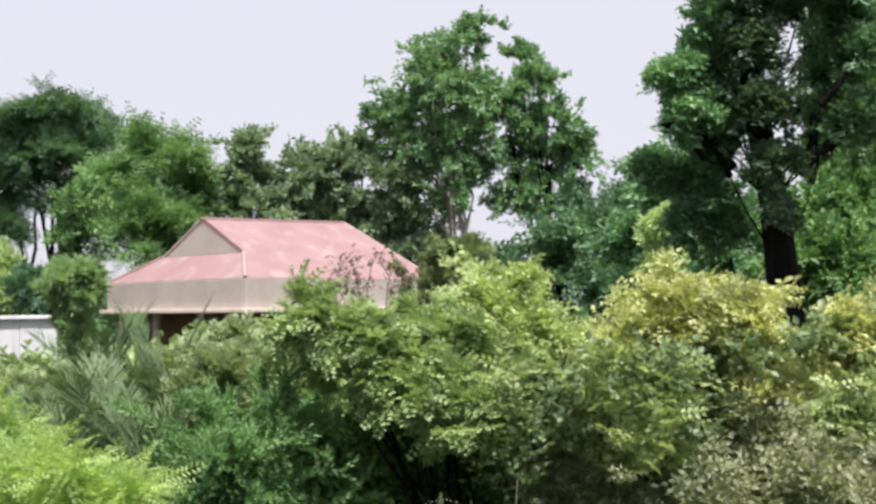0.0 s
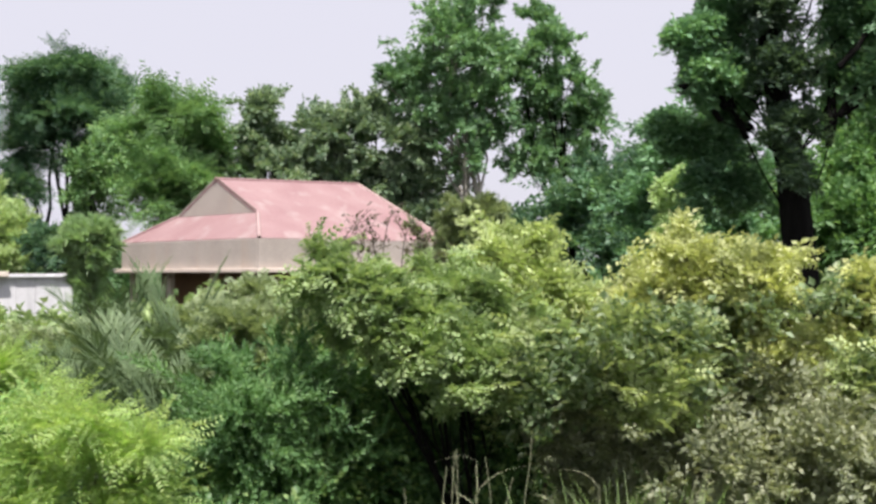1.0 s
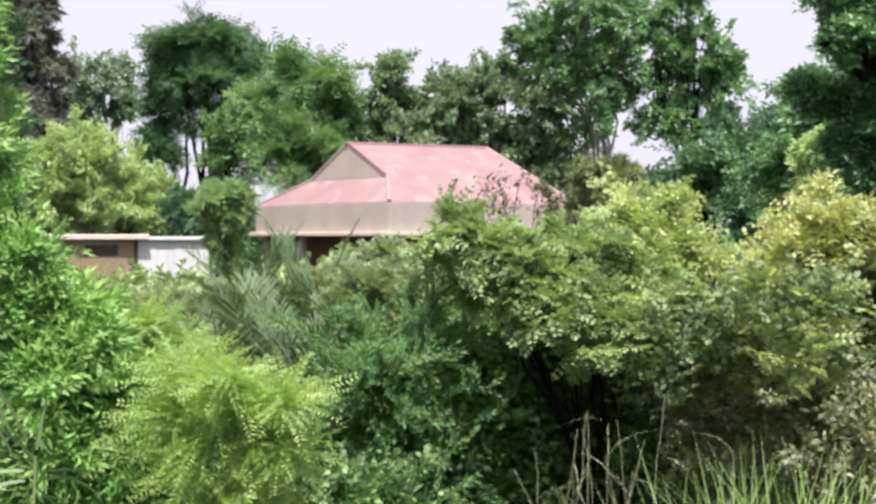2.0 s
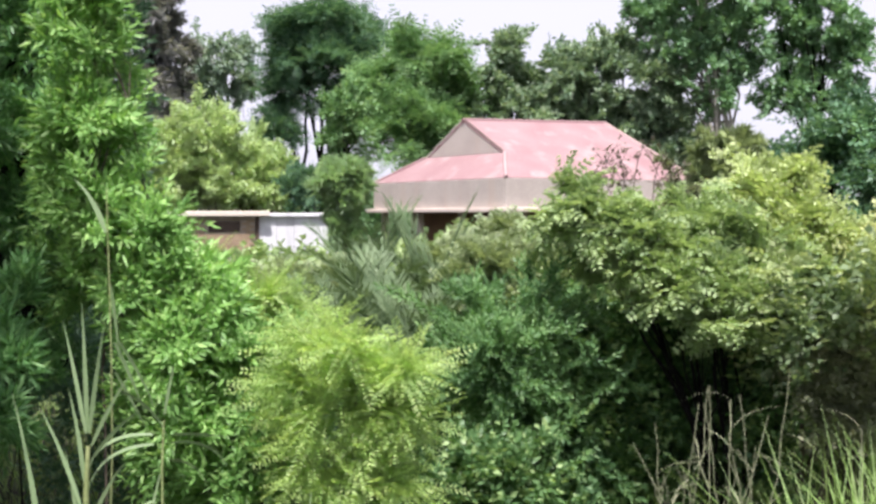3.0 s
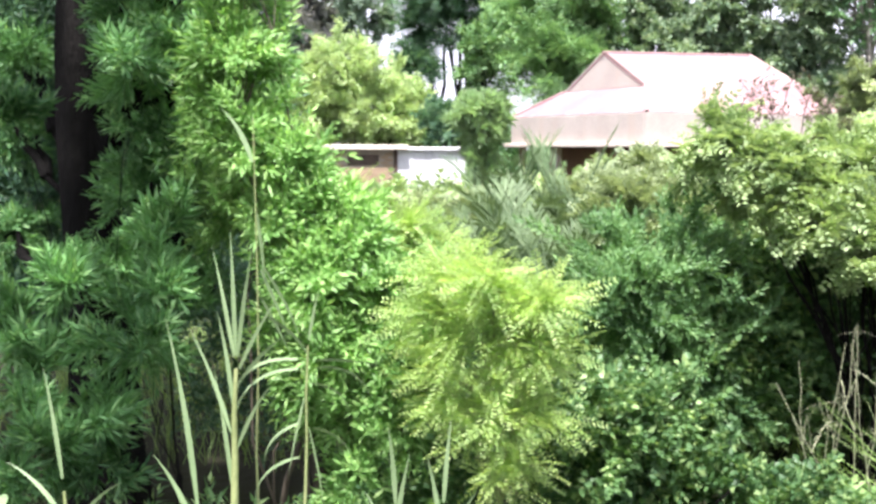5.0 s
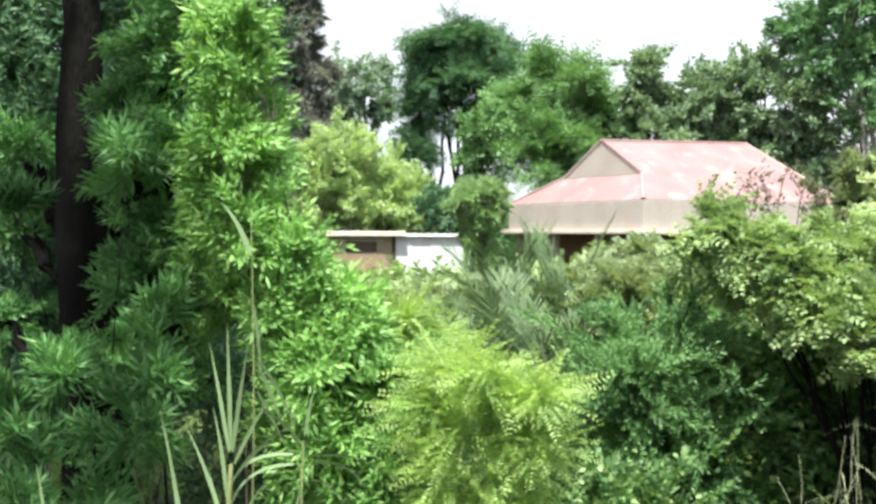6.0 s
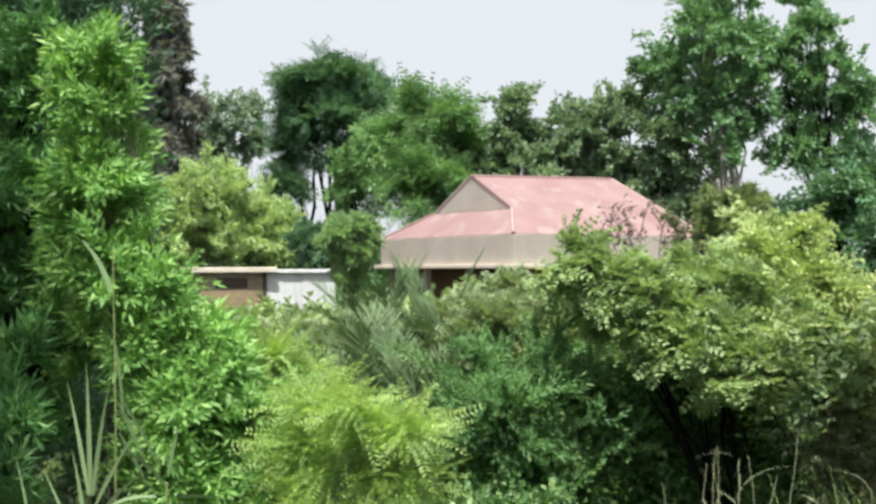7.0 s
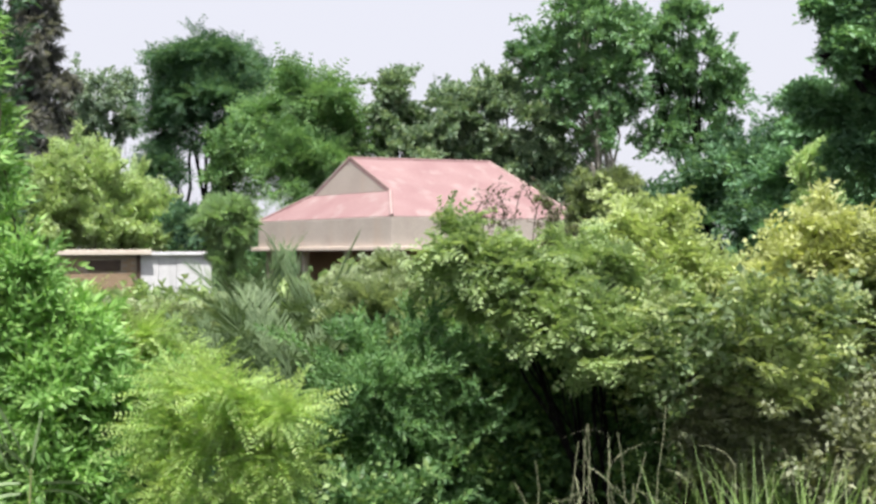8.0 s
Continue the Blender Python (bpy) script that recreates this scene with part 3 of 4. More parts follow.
plant("tree", "olive-green tree beside the end of the roof", "tree", (7.0, 46.6), [(6.57, 46.02, 7.63, 1.31, 1.31), (7.32, 46.57, 6.18, 1.31, 1.31), (6.11, 47.4, 6.43, 1.31, 0.87), (7.93, 46.19, 5.08, 1.09, 0.87), (6.6, 46.6, 4.8, 1.5, 1.0)],
      L_OLIVE, M_BARK_DARK_SHADED, T_FAR, 4300, 0.2, 0.85, 2, 0.5, 0.35, 0.15, 0.85, seed=13, group="olive trees behind the house")
plant("tree", "bright green feathery tree behind the house", "tree", (-2.4, 47), [(-2.08, 46.2, 8.51, 1.65, 0.86), (-3.14, 47.01, 7.68, 1.55, 1.2), (-1.29, 47.76, 7.38, 1.24, 1.24), (-2.46, 46.51, 5.96, 2.07, 1.44), (-1.6, 47, 4.9, 1.23, 0.85)],
      L_BRIGHT, M_BARK_DARK_SHADED, T_FAR_PIN, 3200, 0.2, 0.9, 3, 0.5, 0.35, 0.12, 0.9, seed=15)
plant("tree", "dark umbrella-shaped tree with many bare stems", "tree", (-7.6, 54.5), [(-6.91, 53.52, 11.2, 2.11, 1.23), (-8.18, 54.49, 10.34, 1.88, 1.35), (-5.47, 55.5, 10.83, 1.21, 1.35), (-6.93, 53.96, 9.34, 2.58, 1.23), (-8.86, 54.68, 8.15, 1.06, 1.35), (-5.97, 54.02, 7.91, 1.41, 1.12), (-9, 53.4, 6.3, 0.7, 0.7), (-9.7, 53.2, 5.3, 0.6, 0.5)],
      L_DARK, M_BARK_DARK_SHADED, T_FAR_PIN, 4000, 0.13, 0.95, 9, 1.3, 0.25, 0.12, 0.65, seed=17, fork=0.6)
plant("small_tree", "slim light green young tree", "tree", (-4.7, 41.9), [(-4.62, 41.44, 5.83, 0.82, 1.07), (-4.59, 41.86, 6.62, 0.58, 0.58), (-4.96, 42.21, 5.04, 0.78, 0.78)],
      L_BRIGHT, M_BARK_DARK_SHADED, T_FAR, 900, 0.1, 0.75, 1, 0, 0.3, 0.3, 0.9, seed=19)
plant("round_bush", "round dense green bush beside the house", "bush", (-3.49, 30.65), [(-3.49, 30.65, 3.46, 0.6, 0.58), (-3.37, 30.5, 3.66, 0.42, 0.4), (-3.64, 30.55, 3.31, 0.5, 0.45), (-3.39, 30.65, 3.01, 0.45, 0.4), (-3.49, 30.65, 2.46, 0.4, 0.5)],
      L_ROUND, M_BARK_BROWN, T_FINE, 2600, 0.08, 1.3, 1, 0, 0.6, 0.1, 2.5, up=1.4, seed=21)
plant("bush", "low green bushes behind the shed", "bush", (-5.6, 33.9 + 3.0), [(-5.1, 36.5, 3.3, 0.7, 0.4), (-5.4, 36.6, 3.6, 0.5, 0.35), (-4.6, 36.4, 3.2, 0.6, 0.5)],
      L_DARK, M_BARK_BROWN, T_BUSH, 2000, 0.08, 1.1, 4, 0.8, 0.3, 0.3, 1.2, seed=23)
plant("bush", "large yellow-green bush behind the shed", "bush", (-9.0, 38.0), [(-8.53, 37.37, 4.88, 1.19, 1.08), (-9.67, 37.60, 3.74, 1.73, 1.14), (-7.90, 38.61, 3.96, 1.40, 1.21), (-6.86, 38.00, 3.23, 1.03, 0.72), (-10.58, 37.63, 3.38, 1.30, 0.93), (-6.8, 38.3, 3.7, 1.1, 0.8)],
      L_YELLOW, M_BARK_BROWN, T_BUSH, 9000, 0.1, 1.25, 3, 0.5, 0.7, 0.15, 1.5, up=0.6, seed=25)
plant("tree", "pale grey-green tree with a whitish trunk", "tree", (-11.6, 57), [(-12.4, 55.96, 9.81, 1.4, 1.48), (-13.31, 56.47, 8.28, 1.13, 1.34), (-11.47, 57.3, 10.25, 0.86, 1.02), (-11.21, 56.75, 8.57, 0.67, 1.13)],
      L_PALE, M_BARK_PALE, T_FAR, 1900, 0.13, 0.85, 2, 0.6, 0.35, 0.1, 0.8, up=0.0, droop=0.4, seed=27)


def conifer(foot, height, radius, count, seed):
    """A dark spire with tiers of drooping boughs."""
    base = np.array([*foot, float(ground_z(*foot))])
    root = thing("conifer_tree", base, "tall dark spire-shaped conifer with drooping boughs", "tree")
    pieces = [tube(limb_path((0, 0, -0.15), (0, 0, height), 9, 0.006), np.linspace(0.24, 0.03, 9), 8)]
    pts, ways = [], []
    for k in range(150):
        h = 0.10 + 0.89 * (k % 30 + rng.uniform(0, 0.45)) / 30
        a = rng.uniform(0, 6.28)
        ln = radius * (1.04 - h) ** 0.85 * rng.uniform(0.6, 1.15)
        d = np.array([math.cos(a), math.sin(a), 0.1])
        st = np.array([0, 0, h * height])
        bough = limb_path(st, st + d * ln, 6, 0.04)
        bough[:, 2] -= 0.3 * ln * np.linspace(0, 1, 6) ** 2
        pieces.append(tube(bough, np.linspace(0.04, 0.01, 6), 4))
        for _ in range(count // 150):
            t = rng.uniform(0.15, 1.0)
            at = st + d * ln * t + np.array([0, 0, -0.3 * ln * t * t]) + rng.normal(0, 0.09, 3)
            pts.append(at)
            ways.append(d * 0.8 + rng.normal(0, 0.4, 3) + np.array([0, 0, -0.35]))
    v, f = joined(pieces)
    part("trunk", raw_mesh("conifer_wood", v, f, M_BARK_DARK_SHADED), root)
    v, f = scatter(T_TUFT, np.array(pts), np.array(ways), rng.uniform(0.7, 1.2, len(pts)))
    part("crown", raw_mesh("conifer_leaves", v, f, L_CONIFER), root)


conifer((-11.6, 42.4), 13.8, 3.0, 4800, 29)

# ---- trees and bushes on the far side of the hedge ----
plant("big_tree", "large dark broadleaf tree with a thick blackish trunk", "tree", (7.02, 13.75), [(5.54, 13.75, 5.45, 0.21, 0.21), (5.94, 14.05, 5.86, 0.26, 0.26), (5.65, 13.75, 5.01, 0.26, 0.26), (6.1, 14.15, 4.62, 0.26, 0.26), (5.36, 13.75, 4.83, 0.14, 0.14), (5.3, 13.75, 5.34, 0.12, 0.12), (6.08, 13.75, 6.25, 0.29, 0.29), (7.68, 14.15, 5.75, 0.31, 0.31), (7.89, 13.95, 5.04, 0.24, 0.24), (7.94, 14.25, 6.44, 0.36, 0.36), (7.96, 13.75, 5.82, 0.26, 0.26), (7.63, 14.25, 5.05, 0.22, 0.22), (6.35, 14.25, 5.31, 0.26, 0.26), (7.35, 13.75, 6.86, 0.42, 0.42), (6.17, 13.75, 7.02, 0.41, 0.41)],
      L_BIG, M_BARK_DARK_SHADED, T_BIG, 13000, 0.29, 0.8, 1, 0, 0.2, 0.18, 0.85, seed=31, fork=0.8, top=(6.35, 13.9, 8.6), limb=0.055,
      # dark leaf column along the trunk stands in for the shade there
      # the topmost lobes stay out of view, added to cast shade on the trunk
      more=[("lower_crown", [(6.05, 14.5, 4.17, 0.29, 0.29), (5.57, 14.5, 4.38, 0.22, 0.22), (6.38, 14.5, 3.67, 0.25, 0.25), (5.31, 14.5, 4.41, 0.13, 0.13), (5.78, 14.5, 3.7, 0.21, 0.21)], L_BIG, T_BIG, 3200, 0.75), ("trunk_shade_leaves", [(6.3, 13.4, 5.7, 0.31, 0.31), (6.38, 13.3, 5.01, 0.3, 0.3), (6.51, 13.3, 4.35, 0.26, 0.26), (6.56, 13.3, 3.82, 0.19, 0.19), (6.21, 13.4, 6.3, 0.35, 0.35), (6.81, 13.6, 6.38, 0.31, 0.31), (6.39, 13.6, 7.12, 0.36, 0.36)], L_TRUNK_SHADE, T_BIG, 3600, 0.75), ("unseen_shade_crown", [(7.6, 11.6, 7.7, 1, 0.45), (8.5, 12, 7.6, 0.9, 0.45), (7.1, 12.8, 7.9, 1, 0.5), (7.2, 10.8, 7.3, 0.8, 0.35)], L_BIG, T_BIG, 1000, 1.4)])
plant("shrub_tree", "dark green bushy tree beyond the hedge", "tree", (9.0, 22.4), [(8.46, 22.24, 5.25, 0.72, 0.61), (9.29, 22.31, 4.4, 0.89, 1), (10.15, 22.42, 3.99, 0.89, 0.89), (8.13, 22.57, 4.07, 0.67, 0.67), (9.2, 22.6, 3.0, 1.4, 0.9)],
      L_BIG, M_BARK_DARK_SHADED, T_BUSH, 4600, 0.12, 1.1, 3, 0.5, 0.35, 0.3, 1.0, seed=33)
plant("bush", "small lime-green bush among dark trees", "bush", (7.2, 18.8), [(7.22, 18.66, 4.00, 0.22, 0.18), (7.12, 18.89, 3.86, 0.20, 0.17), (7.42, 18.89, 3.86, 0.18, 0.17), (7.22, 18.8, 3.3, 0.25, 0.35)],
      L_LIME, M_BARK_BROWN, T_SHRUB, 3600, 0.05, 1.2, 2, 0.1, 0.65, 0.15, 1.6, up=0.6, seed=35)
plant("bush", "mid-green bushes under the tall trees", "bush", (8.7, 26.6), [(8.31, 26.43, 4.27, 0.91, 0.78), (7.71, 27.08, 3.78, 0.78, 0.65), (9.03, 27.01, 4.84, 0.65, 0.58), (9.05, 26.25, 3.39, 1.56, 0.78), (6.6, 27, 3.3, 0.9, 0.7)],
      L_DARK, M_BARK_DARK_SHADED, T_BUSH, 4600, 0.1, 1.2, 4, 0.9, 0.35, 0.35, 0.9, seed=37)
plant("tree", "light green leafy tree beyond the hedge", "tree", (11.8, 20.0), [(11.07, 19.8, 4.27, 0.96, 1.39), (12.2, 19.7, 4.79, 0.96, 1.81), (11.18, 20.59, 5.36, 0.53, 0.85), (12.0, 20.2, 6.6, 1.0, 1.0), (9.90, 18.71, 3.34, 0.9, 0.7), (10.40, 18.44, 3.30, 0.9, 0.7), (10.41, 19.57, 4.05, 0.7, 0.7)],
      L_TEAL, M_BARK_DARK_SHADED, T_BUSH, 7000, 0.15, 1.1, 2, 0.4, 0.3, 0.3, 1.0, seed=39)

# ---- shrubs of the middle ground ----
plant("shrub", "olive shrub with feathery tips before the house", "shrub", (0.3, 11.9), [(0.14, 11.72, 2.02, 0.42, 0.26), (0.59, 11.94, 1.98, 0.3, 0.26), (0.22, 12.06, 2.36, 0.16, 0.16), (0.3, 11.9, 1.6, 0.55, 0.36)],
      L_DUSTY, M_BARK_BROWN, T_HEDGE, 2600, 0.03, 1.1, 5, 0.2, 0.3, 0.35, 1.0, seed=41, shoots=0)
plant("shrub", "small olive shrub beside a palm", "shrub", (-0.2, 13.5), [(-0.13, 13.34, 1.9, 0.42, 0.27), (-0.43, 13.54, 2.04, 0.24, 0.18), (-0.2, 13.5, 1.5, 0.5, 0.35)],
      L_DUSTY, M_BARK_BROWN, T_HEDGE, 1500, 0.03, 1.1, 4, 0.2, 0.3, 0.35, 1.0, seed=43, shoots=0)
plant("shrub", "dull olive shrub before the shed", "shrub", (-2.4, 14.8), [(-2.26, 14.61, 1.7, 0.35, 0.25), (-2.95, 14.69, 1.65, 0.42, 0.32), (-1.96, 14.97, 1.75, 0.28, 0.2), (-2.6, 14.8, 1.3, 0.6, 0.35)],
      L_DUSTY, M_BARK_BROWN, T_HEDGE, 2200, 0.03, 1.2, 5, 0.3, 0.3, 0.35, 1.0, seed=45, shoots=0)
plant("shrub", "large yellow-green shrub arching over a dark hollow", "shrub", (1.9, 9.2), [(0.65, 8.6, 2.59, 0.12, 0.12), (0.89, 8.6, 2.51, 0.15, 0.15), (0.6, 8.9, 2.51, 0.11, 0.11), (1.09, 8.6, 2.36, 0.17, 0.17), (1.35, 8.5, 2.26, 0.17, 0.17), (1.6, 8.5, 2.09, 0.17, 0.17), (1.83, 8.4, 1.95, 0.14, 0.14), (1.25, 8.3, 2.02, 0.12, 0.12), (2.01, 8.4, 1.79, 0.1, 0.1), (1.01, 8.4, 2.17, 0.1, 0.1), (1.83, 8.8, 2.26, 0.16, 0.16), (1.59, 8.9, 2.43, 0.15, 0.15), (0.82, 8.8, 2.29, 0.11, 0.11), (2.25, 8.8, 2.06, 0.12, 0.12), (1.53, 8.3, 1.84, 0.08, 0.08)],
      # stems this dark to carry the shade of the hollow in their colour
      L_SHRUB, M_BARK_DARK_SHADED, T_ARCH, 4200, 0.026, 1.0, 6, 0.25, 0.2, 0.6, 0.6, up=0.0, seed=47, shoots=34, fork=0.6, twigs=8, lean=(0.25, -0.2, -0.15))
plant("shrub", "feathery dull olive shrub behind the arching one", "shrub", (2.1, 10.6), [(2.02, 10.4, 3, 0.14, 0.14), (2.15, 10.4, 2.72, 0.15, 0.15), (1.94, 10.4, 2.68, 0.14, 0.14), (2.2, 10.4, 3.14, 0.09, 0.09), (2.04, 10.4, 2.4, 0.18, 0.18), (1.75, 10.4, 2.68, 0.13, 0.13)],
      L_DUSTY, M_BARK_BROWN, T_TWIG, 6500, 0.02, 1.0, 5, 0.2, 0.15, 0.4, 0.9, seed=101, shoots=30)
plant("shrub", "blue-green narrow-leaved shrub near a palm", "shrub", (0.15, 8.9), [(0.07, 8.75, 1.54, 0.3, 0.38), (0.48, 8.94, 1.61, 0.22, 0.31), (-0.1, 9.08, 1.81, 0.18, 0.21), (0.19, 8.84, 1.16, 0.33, 0.33), (0.55, 9.1, 0.8, 0.36, 0.5)],
      L_TEAL, M_BARK_DARK_SHADED, T_TEAL, 4300, 0.025, 1.0, 5, 0.25, 0.3, 0.6, 0.9, seed=49, shoots=30)
plant("hedge_shrub", "yellowish wild shrub with thorny brown stems", "shrub", (2.6, 9.3), [(2.09, 9.2, 2.67, 0.14, 0.13), (2.37, 9.2, 2.49, 0.15, 0.14), (2.69, 9.2, 2.26, 0.14, 0.13), (2.21, 9.2, 2.21, 0.16, 0.14), (2.59, 9.2, 1.92, 0.16, 0.14), (3.02, 9.6, 2.2, 0.12, 0.11), (2.36, 9.2, 2.84, 0.07, 0.06)],
      L_HEDGE, M_BARK_BROWN, T_WILD, 4600, 0.03, 1.0, 6, 0.4, 0.2, 0.65, 0.7, seed=51, shoots=40, fork=0.65, group="yellowish hedge shrubs")
plant("hedge_shrub", "yellowish wild shrub with upright tips", "shrub", (3.7, 9.0), [(3.05, 8.9, 2.29, 0.14, 0.12), (3.39, 8.9, 2.55, 0.16, 0.14), (3.66, 8.9, 2.57, 0.14, 0.13), (3.46, 8.9, 2.83, 0.07, 0.06), (2.97, 8.9, 1.93, 0.16, 0.15), (3.42, 8.9, 2.09, 0.18, 0.16), (3.88, 8.9, 2.08, 0.16, 0.14), (3.16, 8.9, 2.49, 0.08, 0.08)],
      L_GOLD, M_BARK_BROWN, T_WILD, 5200, 0.03, 1.0, 6, 0.4, 0.2, 0.65, 0.7, seed=53, shoots=40, fork=0.65, group="yellowish hedge shrubs")
plant("hedge_shrub", "yellowish wild shrub with spreading branches", "shrub", (4.8, 8.5), [(3.81, 8.5, 2.54, 0.14, 0.12), (4, 8.5, 2.58, 0.09, 0.08), (4.06, 8.5, 2.81, 0.04, 0.04), (4.13, 8.5, 1.93, 0.16, 0.14), (4.42, 8.5, 1.97, 0.12, 0.11), (4.78, 8.5, 2.43, 0.14, 0.13), (5.13, 8.5, 2.42, 0.17, 0.15), (4.56, 8.5, 1.92, 0.16, 0.15), (4.97, 8.5, 2.04, 0.16, 0.15)],
      L_GOLD, M_BARK_BROWN, T_WILD, 5600, 0.03, 1.0, 6, 0.4, 0.2, 0.65, 0.7, seed=55, shoots=40, fork=0.65, group="yellowish hedge shrubs")
# lower hedge: its shade is put into the darker leaf colour
plant("shrub", "dusty olive undergrowth below the hedge, shade in its colour", "shrub", (2.6, 9.2), [(2.57, 8.9, 1.61, 0.14, 0.13), (2.83, 8.9, 1.34, 0.14, 0.12), (3.05, 8.9, 1.59, 0.14, 0.13), (2.39, 8.9, 1.36, 0.11, 0.1), (2.73, 8.9, 1.05, 0.14, 0.13)],
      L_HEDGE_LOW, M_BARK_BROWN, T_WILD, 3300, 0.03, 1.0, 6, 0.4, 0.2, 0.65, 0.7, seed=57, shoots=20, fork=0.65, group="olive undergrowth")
plant("shrub", "dusty olive undergrowth below the hedge, shade in its colour", "shrub", (3.7, 8.9), [(3.43, 8.7, 1.64, 0.16, 0.15), (3.83, 8.7, 1.67, 0.16, 0.15), (3.29, 8.7, 1.27, 0.15, 0.14), (3.73, 8.7, 1.26, 0.15, 0.14), (3.5, 8.7, 0.93, 0.16, 0.15)],
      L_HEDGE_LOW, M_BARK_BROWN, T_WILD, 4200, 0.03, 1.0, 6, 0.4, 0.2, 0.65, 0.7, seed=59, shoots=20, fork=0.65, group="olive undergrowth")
plant("shrub", "dusty olive undergrowth below the hedge, shade in its colour", "shrub", (4.8, 8.4), [(4.09, 8.3, 1.67, 0.16, 0.14), (4.53, 8.3, 1.53, 0.15, 0.14), (3.95, 8.3, 1.31, 0.16, 0.14), (4.38, 8.3, 1.17, 0.16, 0.14), (4.84, 8.3, 1.31, 0.16, 0.15), (4.07, 8.3, 0.94, 0.16, 0.14)],
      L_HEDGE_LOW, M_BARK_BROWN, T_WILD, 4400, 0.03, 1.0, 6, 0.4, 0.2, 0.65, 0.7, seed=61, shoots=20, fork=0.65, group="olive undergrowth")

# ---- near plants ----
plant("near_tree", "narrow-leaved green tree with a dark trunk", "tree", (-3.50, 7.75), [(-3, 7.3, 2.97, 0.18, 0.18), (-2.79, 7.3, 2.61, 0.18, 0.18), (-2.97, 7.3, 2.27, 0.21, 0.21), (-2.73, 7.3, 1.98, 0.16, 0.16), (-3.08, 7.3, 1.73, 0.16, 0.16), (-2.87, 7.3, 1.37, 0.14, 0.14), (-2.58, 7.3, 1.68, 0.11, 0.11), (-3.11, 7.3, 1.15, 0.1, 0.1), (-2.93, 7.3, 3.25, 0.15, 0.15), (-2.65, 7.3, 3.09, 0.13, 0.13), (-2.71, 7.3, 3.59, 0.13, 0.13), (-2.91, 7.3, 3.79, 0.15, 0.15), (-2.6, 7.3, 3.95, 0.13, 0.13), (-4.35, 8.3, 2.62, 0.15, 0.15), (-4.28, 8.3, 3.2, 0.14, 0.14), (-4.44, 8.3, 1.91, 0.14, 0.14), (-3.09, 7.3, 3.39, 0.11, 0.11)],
      L_NEAR, M_BARK_DARK_SHADED, T_WILLOW_MIX, 4200, 0.30, 0.85, 1, 0, 0.12, 0.5, 0.3, seed=63, shoots=16, fork=0.75, top=(-3.72, 7.8, 5.8), limb=0.12,
      # unseen lobes overhead, added to shade the trunk and the low plants behind
      more=[("unseen_shade_crown", [(-2.4, 4.3, 4.9, 0.55, 0.22), (-1.9, 4.6, 5.1, 0.5, 0.2), (-3, 4.6, 5, 0.7, 0.3), (-3.8, 4.9, 5.2, 0.8, 0.3), (-4.6, 5.3, 5.5, 0.8, 0.35), (-3.4, 5.6, 5.7, 0.8, 0.35), (-2.9, 3.7, 4.6, 0.6, 0.25), (-3.9, 3.9, 4.7, 0.7, 0.3), (-4.9, 4.4, 5, 0.8, 0.3), (-3.6, 6.6, 6.2, 0.9, 0.4)], L_NEAR, T_WILLOW_BIG, 2000, 1.3)])
plant("shrub", "bright green narrow-leaved shrub", "shrub", (-1.9, 7.1), [(-2.24, 6.9, 3.81, 0.1, 0.1), (-2.23, 6.9, 3.47, 0.1, 0.1), (-2.25, 6.9, 3.09, 0.14, 0.14), (-2.33, 6.9, 2.77, 0.13, 0.13), (-2.14, 6.9, 2.53, 0.13, 0.13), (-1.9, 6.9, 2.4, 0.11, 0.11), (-2, 6.9, 2.11, 0.14, 0.14), (-1.69, 6.9, 2.15, 0.11, 0.11), (-2.34, 7.2, 2.18, 0.11, 0.11), (-1.53, 6.9, 1.96, 0.11, 0.11), (-1.73, 6.8, 1.8, 0.14, 0.14), (-1.37, 6.9, 1.7, 0.11, 0.11), (-1.58, 6.9, 1.43, 0.15, 0.15), (-1.91, 6.9, 1.49, 0.11, 0.11), (-1.29, 6.9, 1.3, 0.14, 0.14), (-1.57, 6.9, 0.98, 0.14, 0.14), (-1.24, 6.9, 0.92, 0.11, 0.11), (-1.48, 6.9, 0.58, 0.13, 0.13), (-1.82, 6.9, 1.18, 0.08, 0.08)],
      L_WILLOW, M_BARK_BROWN, T_WILLOW, 8200, 0.026, 1.0, 6, 0.3, 0.15, 0.6, 0.55, seed=65, shoots=45, up=0.5)
plant("shrub", "dark green narrow-leaved undergrowth round a trunk", "shrub", (-2.6, 6.5), [(-3.09, 6.3, 1.79, 0.08, 0.08), (-3.33, 6.3, 1.56, 0.1, 0.1), (-2.6, 6.3, 1.46, 0.11, 0.11), (-2.61, 6.5, 1.74, 0.08, 0.08), (-3.23, 6.3, 1.31, 0.11, 0.11), (-2.86, 6.8, 3.03, 0.1, 0.1), (-3.61, 6.8, 2.7, 0.08, 0.08), (-2.88, 6.3, 0.78, 0.08, 0.08), (-2.66, 6.8, 2.04, 0.1, 0.1), (-3.27, 6.1, 1.1, 0.09, 0.09), (-3, 6, 0.92, 0.09, 0.09), (-3.21, 5.9, 0.78, 0.08, 0.08), (-2.82, 6.1, 1.06, 0.07, 0.07)],
      L_NEAR, M_BARK_DARK_SHADED, T_WILLOW_BIG, 340, 0.012, 0.8, 5, 0.3, 0.05, 0.5, 0.9, seed=77, shoots=14)
